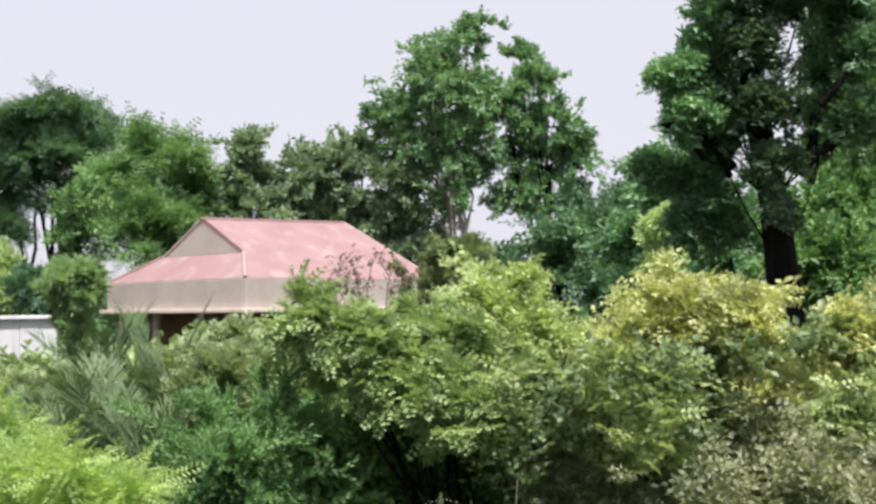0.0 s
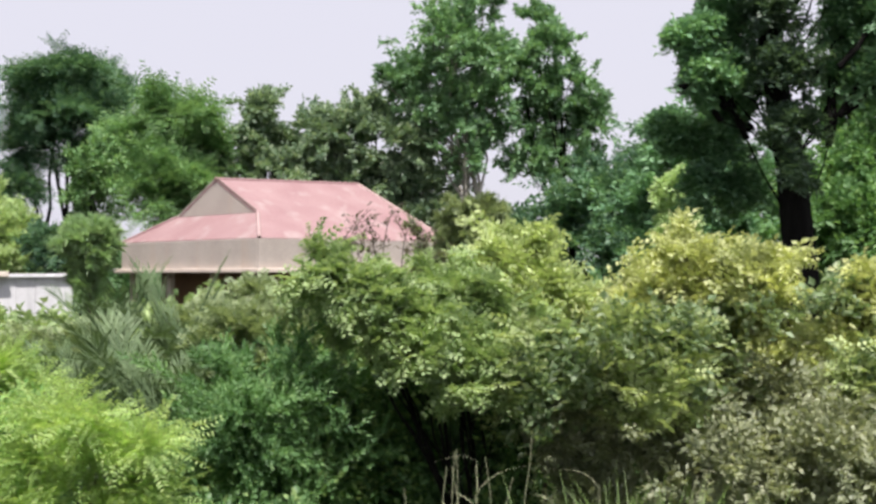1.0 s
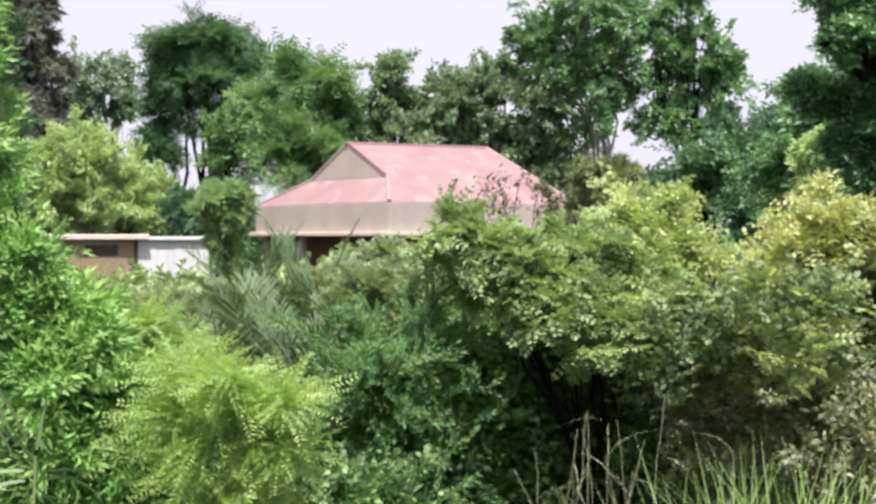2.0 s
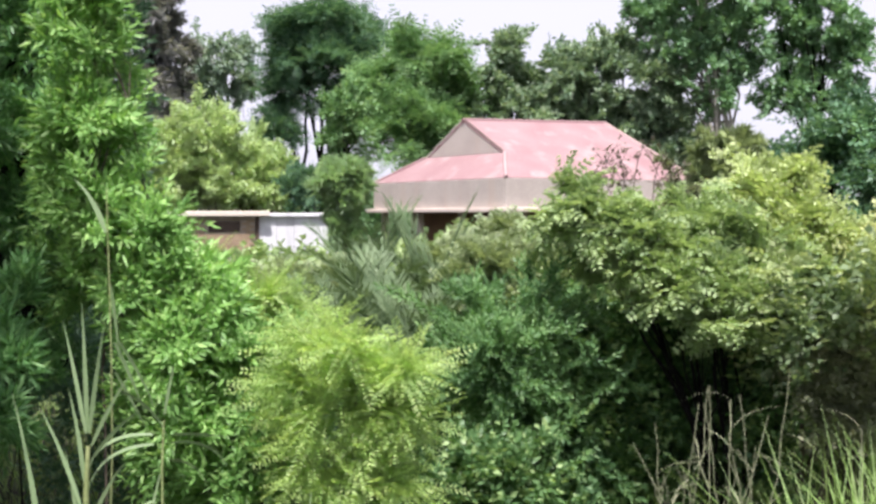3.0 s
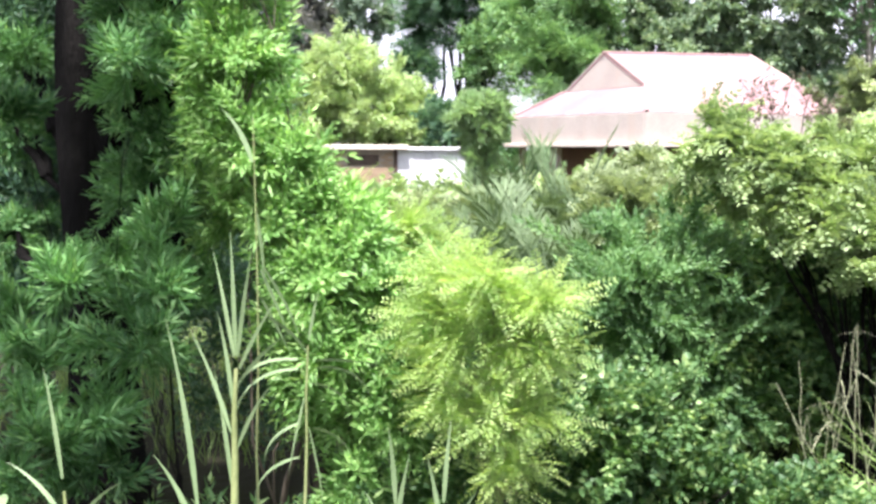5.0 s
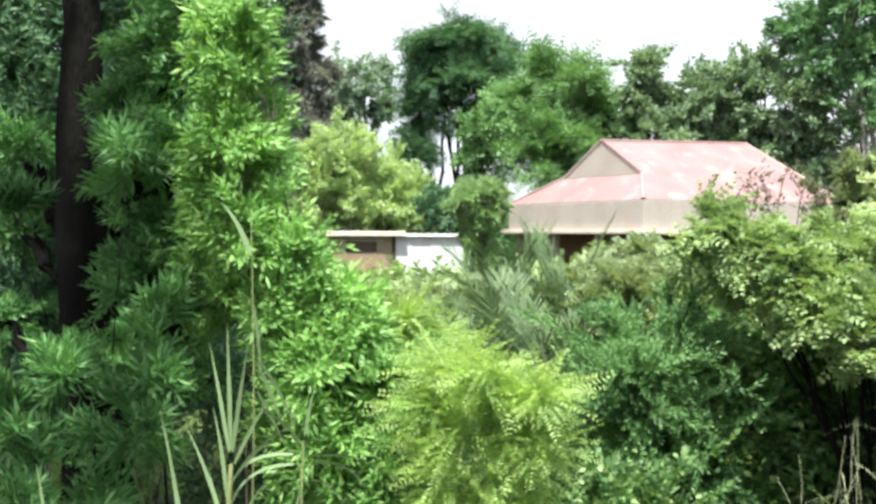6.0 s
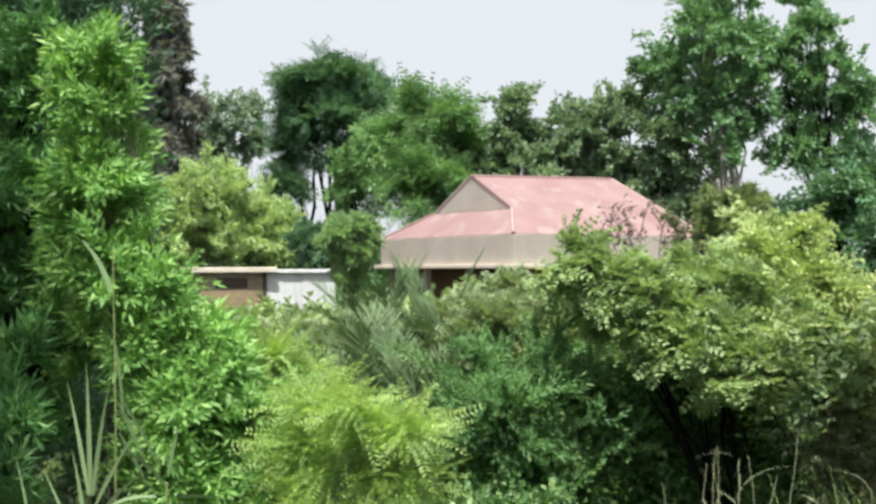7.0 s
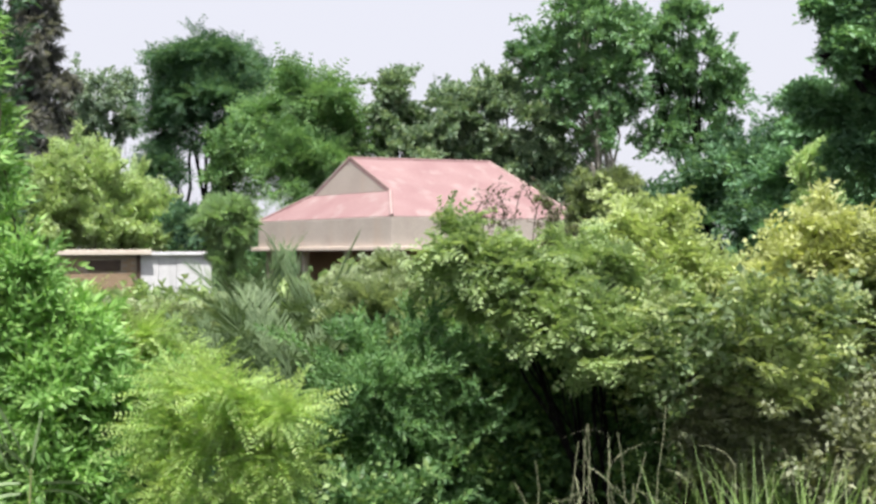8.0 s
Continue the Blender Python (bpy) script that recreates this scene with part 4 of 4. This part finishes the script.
plant("sapling", "yellow-green feathery sapling with a thin pale stem", "sapling", (-0.62, 6.43), [(-0.86, 6.4, 1.85, 0.09, 0.05), (-0.71, 6.4, 1.78, 0.1, 0.06), (-0.56, 6.4, 1.74, 0.1, 0.06), (-0.4, 6.3, 1.75, 0.08, 0.04), (-0.93, 6.4, 1.67, 0.09, 0.05), (-0.75, 6.3, 1.58, 0.11, 0.06), (-0.59, 6.4, 1.52, 0.11, 0.06), (-0.44, 6.4, 1.47, 0.08, 0.04), (-0.91, 6.4, 1.42, 0.1, 0.06), (-0.71, 6.4, 1.34, 0.1, 0.06), (-0.55, 6.4, 1.31, 0.09, 0.05), (-0.86, 6.4, 1.18, 0.09, 0.05), (-0.61, 6.4, 1.1, 0.08, 0.05), (-0.78, 6.4, 0.97, 0.08, 0.04), (-0.55, 6.4, 0.85, 0.06, 0.04), (-0.72, 6.4, 0.76, 0.06, 0.04)],
      L_SAPLING, M_STEM_GREEN, T_SAPLING, 330, 0.016, 0.9, 1, 0, 0.05, 0.5, 0.6, up=0.1, seed=67, shoots=6, twigs=3, lean=(0.15, -0.15, -0.05), level=0.25)
plant("shrub", "yellowish feathery shrub beside a sapling", "shrub", (-1.25, 7.3), [(-1.6, 7.2, 2.03, 0.11, 0.09), (-1.4, 7.2, 1.92, 0.12, 0.1), (-1.56, 7.2, 1.79, 0.11, 0.08), (-1.7, 7.2, 1.89, 0.09, 0.07), (-1.32, 7.2, 2.03, 0.09, 0.08), (-1.21, 7.2, 1.86, 0.09, 0.08), (-1.42, 7.2, 1.65, 0.11, 0.08)],
      L_SAPLING, M_STEM_GREEN, T_SAPLING, 260, 0.012, 0.75, 4, 0.2, 0.1, 0.5, 0.9, seed=103, shoots=8, twigs=3)
plant("shrub", "low dark shrub with small round leaves", "shrub", (0.1, 7.2), [(0.08, 7.04, 0.98, 0.44, 0.34), (-0.26, 7.25, 0.65, 0.37, 0.34), (0.5, 7.46, 0.54, 0.44, 0.27), (0.01, 7.13, 0.34, 0.51, 0.27), (-1.1, 6.9, 0.5, 0.45, 0.4), (0.95, 7.3, 0.42, 0.4, 0.26), (1.4, 7.15, 0.36, 0.36, 0.22)],
      L_LOW, M_BARK_DARK_SHADED, T_LOW, 7800, 0.02, 1.0, 6, 0.3, 0.3, 0.3, 1.0, seed=69)


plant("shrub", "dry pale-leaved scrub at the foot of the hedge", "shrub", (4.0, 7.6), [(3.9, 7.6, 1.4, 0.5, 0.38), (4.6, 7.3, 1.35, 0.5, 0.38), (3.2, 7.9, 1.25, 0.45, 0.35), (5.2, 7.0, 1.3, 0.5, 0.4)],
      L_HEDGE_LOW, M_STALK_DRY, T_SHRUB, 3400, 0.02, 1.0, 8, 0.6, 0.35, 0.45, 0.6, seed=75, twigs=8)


def palm(foot, height, fronds, reach, seed):
    """A young date palm: stout foot and arching fronds with stiff leaflets."""
    base = np.array([*foot, float(ground_z(*foot))])
    root = thing("date_palm", base, "young grey-green date palm with arching fronds", "palm", "date palms")
    v, f = tube([(0, 0, -0.1), (0, 0, height * 0.5), (0, 0, height)], [0.16, 0.15, 0.10], 9)
    part("trunk", raw_mesh("palm_trunk", v, f, M_BARK_BROWN), root)
    for k in range(fronds):
        a = k * 2.39996 + rng.normal(0, 0.15)
        rise = rng.uniform(0.15, 1.25)
        ln = reach * rng.uniform(0.8, 1.15)
        d = np.array([math.cos(a), math.sin(a), 0])
        pts = []
        for t in np.linspace(0, 1, 9):
            pts.append(np.array([0, 0, height]) + d * ln * t * math.cos(rise) + np.array([0, 0, ln * (t * math.sin(rise) - 0.6 * t * t * math.cos(rise))]))
        pts = np.array(pts)
        rib = tube(pts, np.linspace(0.014, 0.004, 9), 4)
        tris = np.concatenate([rib[1][:, [0, 1, 2]],rib[1][:, [0, 2, 3]]])
        out = [(rib[0], tris)]
        for q in range(23):
            t = 0.12 + 0.88 * q / 23
            at = np.array([np.interp(t, np.linspace(0, 1, 9), pts[:, c]) for c in range(3)])
            tan = pts[min(8, int(t * 8) + 1)] - pts[max(0, int(t * 8))]
            tan = tan / (np.linalg.norm(tan) + 1e-9)
            side = np.cross(tan, [0, 0, 1.0])
            side /= np.linalg.norm(side) + 1e-9
            for s in (-1, 1):
                w = tan * rng.uniform(0.7, 1.1) + side * s * rng.uniform(0.45, 0.9) + np.array([0, 0, rng.uniform(0.15, 0.4)])
                w /= np.linalg.norm(w)
                lf = 0.24 * reach * (0.55 + 0.6 * math.sin(math.pi * min(1.0, t + 0.08))) * rng.uniform(0.85, 1.1)
                n = np.cross(w, side * s)
                n /= np.linalg.norm(n) + 1e-9
                wd = np.cross(n, w) * 0.008
                tip = at + w * lf + np.array([0, 0, -0.05 * lf])
                m = at + w * lf * 0.45
                out.append((np.array([at, m + wd, tip, m - wd]), np.array([[0, 1, 2], [0, 2, 3]])))
        v, f = joined(out)
        part("frond", raw_mesh("palm_frond", v, f, L_PALM), root)


palm((-1.25, 13.3), 1.55, 28, 1.5, 1)
palm((-2.15, 14.0), 0.9, 24, 1.35, 2)
palm((-0.55, 13.0), 1.62, 26, 1.4, 3)
palm((-1.65, 12.4), 1.05, 24, 1.30, 4)
palm((-0.95, 11.9), 1.35, 26, 1.35, 5)
palm((-0.62, 11.0), 1.05, 22, 1.25, 6)
palm((-0.15, 11.9), 1.28, 24, 1.3, 8)
palm((-1.25, 11.2), 0.95, 22, 1.20, 7)


def reed(foot, height, lean, blades, width, thick=1.0, wobble=0.008):
    """A cane grass: a stem and long blades. blades: (place along the stem, tilt to the right, length, droop); a tilt past a right angle hangs."""
    base = np.array([*foot, float(ground_z(*foot))])
    root = thing("reed", base, "tall cane grass with long pale arching blades", "reed", "reeds")
    n = 7
    path = limb_path((0, 0, -0.05), (lean[0], lean[1], height), n, wobble)
    v, f = tube(path, np.linspace(0.017, 0.006, n) * thick, 6)
    part("stem", raw_mesh("reed_stem", v, f, M_STEM_GREEN), root)
    for t, tilt, length, droop in blades:
        at = np.array([np.interp(t, np.linspace(0, 1, n), path[:, c]) for c in range(3)])
        s = np.linspace(0, 1, 10)
        ang = tilt + math.copysign(1.0, tilt) * droop * s ** 1.5
        step = length / 9
        x, z = np.cumsum(np.sin(ang)) * step, np.cumsum(np.cos(ang)) * step
        y = -0.12 * length * s ** 2 * rng.uniform(-1, 1)
        w = width / 2 * np.minimum(1, 0.5 + 2.5 * s) * np.minimum(1, (1.03 - s) / 0.6)
        wx, wz = np.cos(ang) * w, -np.sin(ang) * w
        depth = w * rng.uniform(0.3, 0.9)
        lo = np.stack([x - wx, y - depth, z - wz], -1)
        hi = np.stack([x + wx, y + depth, z + wz], -1)
        rib = np.stack([x, y + 0.15 * w, z], -1)
        k = np.arange(9)
        faces = np.concatenate([np.stack([k + o, k + o + 10, k + o + 11, k + o + 1], -1) for o in (0, 10)])
        part("blade", raw_mesh("reed_blade", np.concatenate([lo, rib, hi]) + at, faces, L_REED), root)


reed((-1.62, 4.75), 1.08, (0.04, 0.0), [(1.0, -0.17, 0.46, 0.1), (1.0, -0.03, 0.52, 0.05), (1.0, 0.12, 0.46, 0.1), (0.97, 0.42, 0.34, 0.2), (0.93, 0.62, 0.30, 0.4),
     (0.72, -0.30, 0.46, 0.2), (0.68, 0.35, 0.30, 0.3), (0.82, -0.1, 0.4, 0.15), (0.5, -0.12, 0.5, 0.1)], 0.015, 1.5)
reed((-1.70, 4.68), 0.40, (-0.02, 0.0), [(1.0, -0.10, 0.80, 0.12), (0.8, -0.3, 0.40, 0.3)], 0.020, 1.1)
reed((-1.38, 5.00), 1.22, (0.04, 0.0), [(0.95, -1.5, 0.40, 1.5), (0.92, -1.6, 0.36, 1.3), (0.95, 1.5, 0.28, 0.25), (0.92, 1.4, 0.30, 1.3), (0.87, 1.6, 0.22, 1.3), (0.85, -2.9, 0.34, 0.1),
     (0.74, -1.9, 0.28, 1.2), (0.72, 1.7, 0.26, 1.4), (0.62, -1.8, 0.30, 1.2), (1.0, 0.15, 0.22, 0.1), (0.75, 2.9, 0.36, 0.1)], 0.012, 0.6)
reed((-1.98, 4.10), 0.55, (-0.05, 0.0), [(1.0, -0.12, 0.42, 0.1), (0.8, -0.6, 0.30, 0.6), (0.7, 0.5, 0.28, 0.6)], 0.014, 0.9)
reed((-0.92, 4.70), 0.50, (0.02, 0.0), [(1.0, -0.05, 0.34, 0.05), (0.8, 0.12, 0.32, 0.1), (0.6, -0.25, 0.3, 0.3)], 0.018)
reed((-0.73, 4.72), 0.52, (0.02, 0.0), [(1.0, 0.05, 0.34, 0.05), (0.8, -0.12, 0.32, 0.1), (0.6, 0.3, 0.3, 0.3)], 0.018)
reed((-1.74, 5.6), 2.40, (-0.02, 0.0), [(0.83, 3.0, 0.36, 0.05), (0.73, 2.55, 0.40, 0.25), (0.72, 2.7, 0.36, 0.1), (0.62, 2.0, 0.34, 0.8), (0.66, 2.6, 0.30, 0.1), (0.9, -0.3, 0.30, 0.5)], 0.020, 0.4)


def dry_stalk(foot, height, lean):
    """One pale dead weed stalk with a few withered blades."""
    base = np.array([*foot, float(ground_z(*foot))])
    root = thing("dry_stalk", base, "thin pale dead stalk in the hollow below shrubs", "weed", "dry stalks")
    path = limb_path((0, 0, -0.05), (lean[0], lean[1], height), 8, 0.02)
    pieces = [tube(path, np.linspace(0.0036, 0.0020, 8), 5)]
    for k in rng.integers(3, 7, 2):
        d = np.array([rng.normal(0, 0.5), rng.normal(0, 0.3), 1.0])
        pieces.append(tube(limb_path(path[k], path[k] + d * rng.uniform(0.1, 0.25), 5, 0.04), np.linspace(0.0025, 0.0015, 5), 4))
    v, f = joined(pieces)
    part("stem", raw_mesh("stalk_stem", v, f, M_STALK_DRY), root)
    for _ in range(1):
        lv, lf = long_leaf(rng.uniform(0.25, 0.45), 0.007, rng.uniform(0.6, 1.4), 7)
        part("blade", raw_mesh("stalk_blade", turned(turned(lv, rng.uniform(0.6, 1.2)), 0, 0, rng.uniform(0, 6.28), path[rng.integers(4, 8)]), lf, M_STALK_DRY), root)


for k in range(4):
    dry_stalk((1.20 + 0.05 * k, 7.9 + rng.uniform(-0.2, 0.2)), rng.uniform(1.1, 1.5), (rng.normal(0.05, 0.1), 0))
for k in range(9):
    dry_stalk((1.42 + 0.05 * k, 7.8 + rng.uniform(-0.3, 0.3)), rng.uniform(1.0, 1.55), (rng.normal(0.0, 0.3), 0))
for k in range(16):
    dry_stalk((2.1 + 2.8 * rng.uniform(), 7.5 + rng.uniform(-0.25, 0.25)), rng.uniform(0.8, 1.5), (rng.normal(0, 0.35), rng.normal(0, 0.1)))


def seed_stalks(foot, arches):
    """Thin brown stems that rise through a shrub and arch over, with small withered leaves. arches: (start x, top height, way it bends)."""
    base = np.array([*foot, float(ground_z(*foot))])
    root = thing("seed_stalks", base, "thin reddish-brown stalks arching above a shrub", "weed")
    pieces, pts, ways = [], [], []
    for x0, top, bend in arches:
        t = np.linspace(0, 1, 14)
        p = np.stack([x0 + bend * np.clip(t - 0.55, 0, 1) ** 1.3 * 1.6, -0.15 * t + rng.normal(0, 0.01, 14), top * (1 - (1 - np.minimum(t / 0.85, 1)) ** 2) - 0.9 * np.clip(t - 0.8, 0, 1)], -1)
        pieces.append(tube(p, np.linspace(0.006, 0.003, 14), 4))
        for c in p[8:]:
            for _ in range(3):
                e = c + rng.normal(0, 0.05, 3)
                pieces.append(tube([c, (c + e) / 2, e], [0.002, 0.002, 0.0015], 4))
                pts.append(e)
                ways.append(rng.normal(0, 1, 3))
    v, f = joined(pieces)
    part("stem", raw_mesh("seed_stem", v, f, M_BARK_BROWN), root)
    v, f = scatter(bunch(spray_broad, 4, 3, 0.035, 0.024, 0.05), np.array(pts), np.array(ways), rng.uniform(0.6, 1.3, len(pts)))
    tagged(part("seed_head", raw_mesh("seed_heads", v, f, L_RUST), root), kind="stuff")


seed_stalks((1.15, 9.7), [(-0.33, 2.95, 0.35), (-0.30, 3.05, 0.45), (-0.2, 3.12, 0.35), (0.05, 3.14, 0.3), (0.0, 3.05, -0.25), (0.2, 3.08, 0.35), (0.3, 2.95, 0.3), (0.42, 2.9, -0.2), (0.5, 2.85, 0.25)])

def broad_weed(foot, height, leaves, length):
    """A low weed with a few wide, arching leaves on stalks."""
    base = np.array([*foot, float(ground_z(*foot))])
    root = thing("broad_leaved_weed", base, "low weed with wide pale green leaves", "weed", "broad-leaved weeds")
    v, f = tube(limb_path((0, 0, -0.05), (0.02, 0, height), 5, 0.03), np.linspace(0.008, 0.004, 5), 5)
    part("stem", raw_mesh("weed_stem", v, f, M_STEM_GREEN), root)
    for k in range(leaves):
        lv, lf = long_leaf(length * rng.uniform(0.75, 1.15), length * 0.42, rng.uniform(0.3, 0.7), 7)
        lv = turned(lv, rng.uniform(0.2, 0.8), rng.normal(0, 0.25), 0)
        lv = turned(lv, 0, 0, k * 2.4 + rng.normal(0, 0.3), (0, 0, height * (0.4 + 0.6 * k / leaves)))
        part("leaf", raw_mesh("weed_leaf", lv, lf, L_REED), root)


broad_weed((-2.28, 4.08), 0.50, 9, 0.17)
broad_weed((-2.09, 4.06), 0.42, 8, 0.15)
broad_weed((-2.25, 4.75), 0.3, 7, 0.15)

# ---- grass ----
def grass(name, label, count, spots, height, width, seed):
    root = tagged(new(name), label, "grass", kind="stuff")
    out_p, out_w, out_s = [], [], []
    for x0, x1, y0, y1, tall, share in spots:
        n = int(count * share)
        x, y = rng.uniform(x0, x1, n), rng.uniform(y0, y1, n)
        out_p.append(np.stack([x, y, ground_z(x, y) - 0.02], -1))
        out_w.append(np.stack([rng.normal(0, 0.22, n), rng.normal(-0.05, 0.2, n), np.ones(n)], -1))
        out_s.append(tall * rng.uniform(0.6, 1.15, n))
    blades = [long_leaf(1.0, width * rng.uniform(0.8, 1.2), rng.uniform(0.2, 0.7)) for _ in range(6)]
    v, f = scatter(blades, np.concatenate(out_p), np.concatenate(out_w), np.concatenate(out_s), 3.0)
    me = raw_mesh(name, v, f, L_GRASS)
    root.data = None
    bpy.data.objects.remove(root)
    return tagged(new(name, me), label, "grass", kind="stuff")


grass("grass", "long bright green grass on the bank", 9500,
      [(1.42, 2.2, 4.8, 5.4, 1.2, 0.09), (1.0, 2.6, 4.4, 4.9, 0.6, 0.08), (-0.1, 2.6, 4.9, 6.2, 0.38, 0.2), (0.1, 1.3, 5.6, 6.4, 0.55, 0.06), (0.2, 2.2, 6.4, 7.6, 0.5, 0.04), (-2.6, -0.2, 4.6, 5.6, 0.25, 0.05), (-2.6, 3.6, 3.4, 4.6, 0.35, 0.12)], 1.0, 0.009, 71)
grass("dry_grass", "weedy grass between the shrubs", 9000,
      [(-6, 6, 9, 15, 0.8, 0.6), (2.0, 5.6, 5.5, 8.0, 0.5, 0.4)], 1.0, 0.012, 73)

# ---- thickets that close the ground between the plants ----
def thicket(label, spots, count, leaf_material, templates, size, seed, patchy=None, low=0.05):
    """A belt of rank weeds and brush: sprays from the ground up to an uneven top."""
    v, f = [], []
    pts, ways = [], []
    for x0, x1, y0, y1, top, share in spots:
        n = int(count * share)
        x, y = rng.uniform(x0, x1, n), rng.uniform(y0, y1, n)
        q = np.stack([x, y, 0 * x], -1)
        h = top * (0.82 + 0.13 * lumpy(q, 1.1, seed) + 0.06 * lumpy(q, 4.0, seed + 1))
        g = ground_z(x, y)
        z = g + (h - g) * rng.uniform(low, 1, n) ** 0.6
        if patchy is not None:
            keep = lumpy(np.stack([x, y, z], -1), 4.5, seed + 2) > patchy
            x, y, z, n = x[keep], y[keep], z[keep], int(keep.sum())
        pts.append(np.stack([x, y, z], -1))
        ways.append(np.stack([rng.normal(0, 0.7, n), rng.normal(-0.3, 0.6, n), rng.uniform(0.1, 1.0, n)], -1))
    pts, ways = np.concatenate(pts), np.concatenate(ways)
    v, f = scatter(templates, pts, ways, size * rng.uniform(0.7, 1.3, len(pts)))
    return tagged(new("thicket", raw_mesh("thicket", v, f, leaf_material)), label, "thicket", kind="stuff")


thicket("rank olive weeds and brush before the house", [(-1.5, 9, 17, 22, 2.15, 0.35), (-0.5, 11, 22, 29, 2.3, 0.35), (-9, -1.5, 17, 24, 1.75, 0.3)], 10000, L_SHRUB, T_BUSH, 1.5, 81)
# dark-leaved backing that stands in for the black shade between the tree's leaves
thicket("leafy brush under the narrow-leaved tree, a dark backing for its shade", [(-7.0, -3.0, 8.6, 11.0, 6.3, 0.95), (-3.2, -0.9, 8.2, 9.0, 1.7, 0.05)], 14000, L_DARK, T_WILLOW, 1.3, 83)
thicket("distant green scrub along the tree line", [(-40, 40, 50, 62, 3.4, 0.7), (-40, -9, 38, 50, 2.6, 0.11), (9, 40, 38, 50, 2.6, 0.11)], 9000, L_TWIN, T_FAR, 1.4, 89)
# weeds in a dark leaf colour, in place of the tree's shade on them
thicket("sparse weeds at the foot of the bank, darkened for tree shade", [(-3.4, -1.2, 4.9, 6.3, 0.7, 0.8), (-1.2, -0.3, 5.3, 6.2, 0.5, 0.2)], 300, L_LOW, T_WILLOW, 1.1, 87)
# dark leaf colour here helps out the shade at the shrubs' foot
thicket("brush at the foot of the shrubs, leaf colour dark for shade", [(-0.8, 0.7, 9.6, 11.5, 1.5, 0.3), (0.7, 2.2, 10.2, 11.5, 1.1, 0.15), (2.2, 6.5, 9.6, 12.0, 2.2, 0.5)], 5600, L_LOW, T_SHRUB, 1.4, 85)
thicket("mixed dusty shoots between the shrubs", [(-0.1, 1.3, 10.0, 12.0, 2.1, 0.8), (-1.8, -0.1, 10.0, 12.0, 1.5, 0.2)], 2600, L_DUSTY, T_HEDGE, 1.2, 91, 0.2)
thicket("mixed green shoots between the shrubs", [(-0.1, 1.3, 9.8, 12.0, 1.7, 0.8), (-1.8, -0.1, 9.8, 12.0, 1.4, 0.2)], 2200, L_TEAL, T_TEAL, 1.2, 93, 0.2)
thicket("green creepers grown through the hedge", [(2.0, 5.8, 8.0, 9.0, 2.45, 1.0)], 4200, L_CREEPER, T_LOW, 1.3, 95, 0.3, 0.4)
thicket("pale shoots grown through the hedge", [(1.9, 5.8, 8.0, 9.0, 2.58, 1.0)], 3000, L_HEDGE, T_HEDGE, 1.1, 97, 0.35, 0.5)
# fills the hollow with dark leaves in place of its deep shade
thicket("leafy brush in the hollow below a shrub, dark to stand for shade", [(0.5, 2.3, 8.95, 9.7, 2.1, 1.0)], 3200, L_LOW, T_SHRUB, 1.3, 99)

# ---- bricks of the shed, above the scrub ----
brick_mesh = box_mesh("brick", (0, -0.010, 0), (0.215, 0.019, 0.065), M_BRICK, 0.004)
for row in range(12):
    z = 1.50 + row * 0.078
    for col in range(10):
        x = 0.005 + col * 0.226 - (0.113 if row % 2 else 0.0)
        if x < 0 or x + 0.215 > SC - 0.10 or (0.9 - 0.22 < x < 1.75 and 2.10 - 0.066 < z < 2.38):
            continue
        brick = part("brick", brick_mesh, shed)
        brick.location = (x, 0, z)
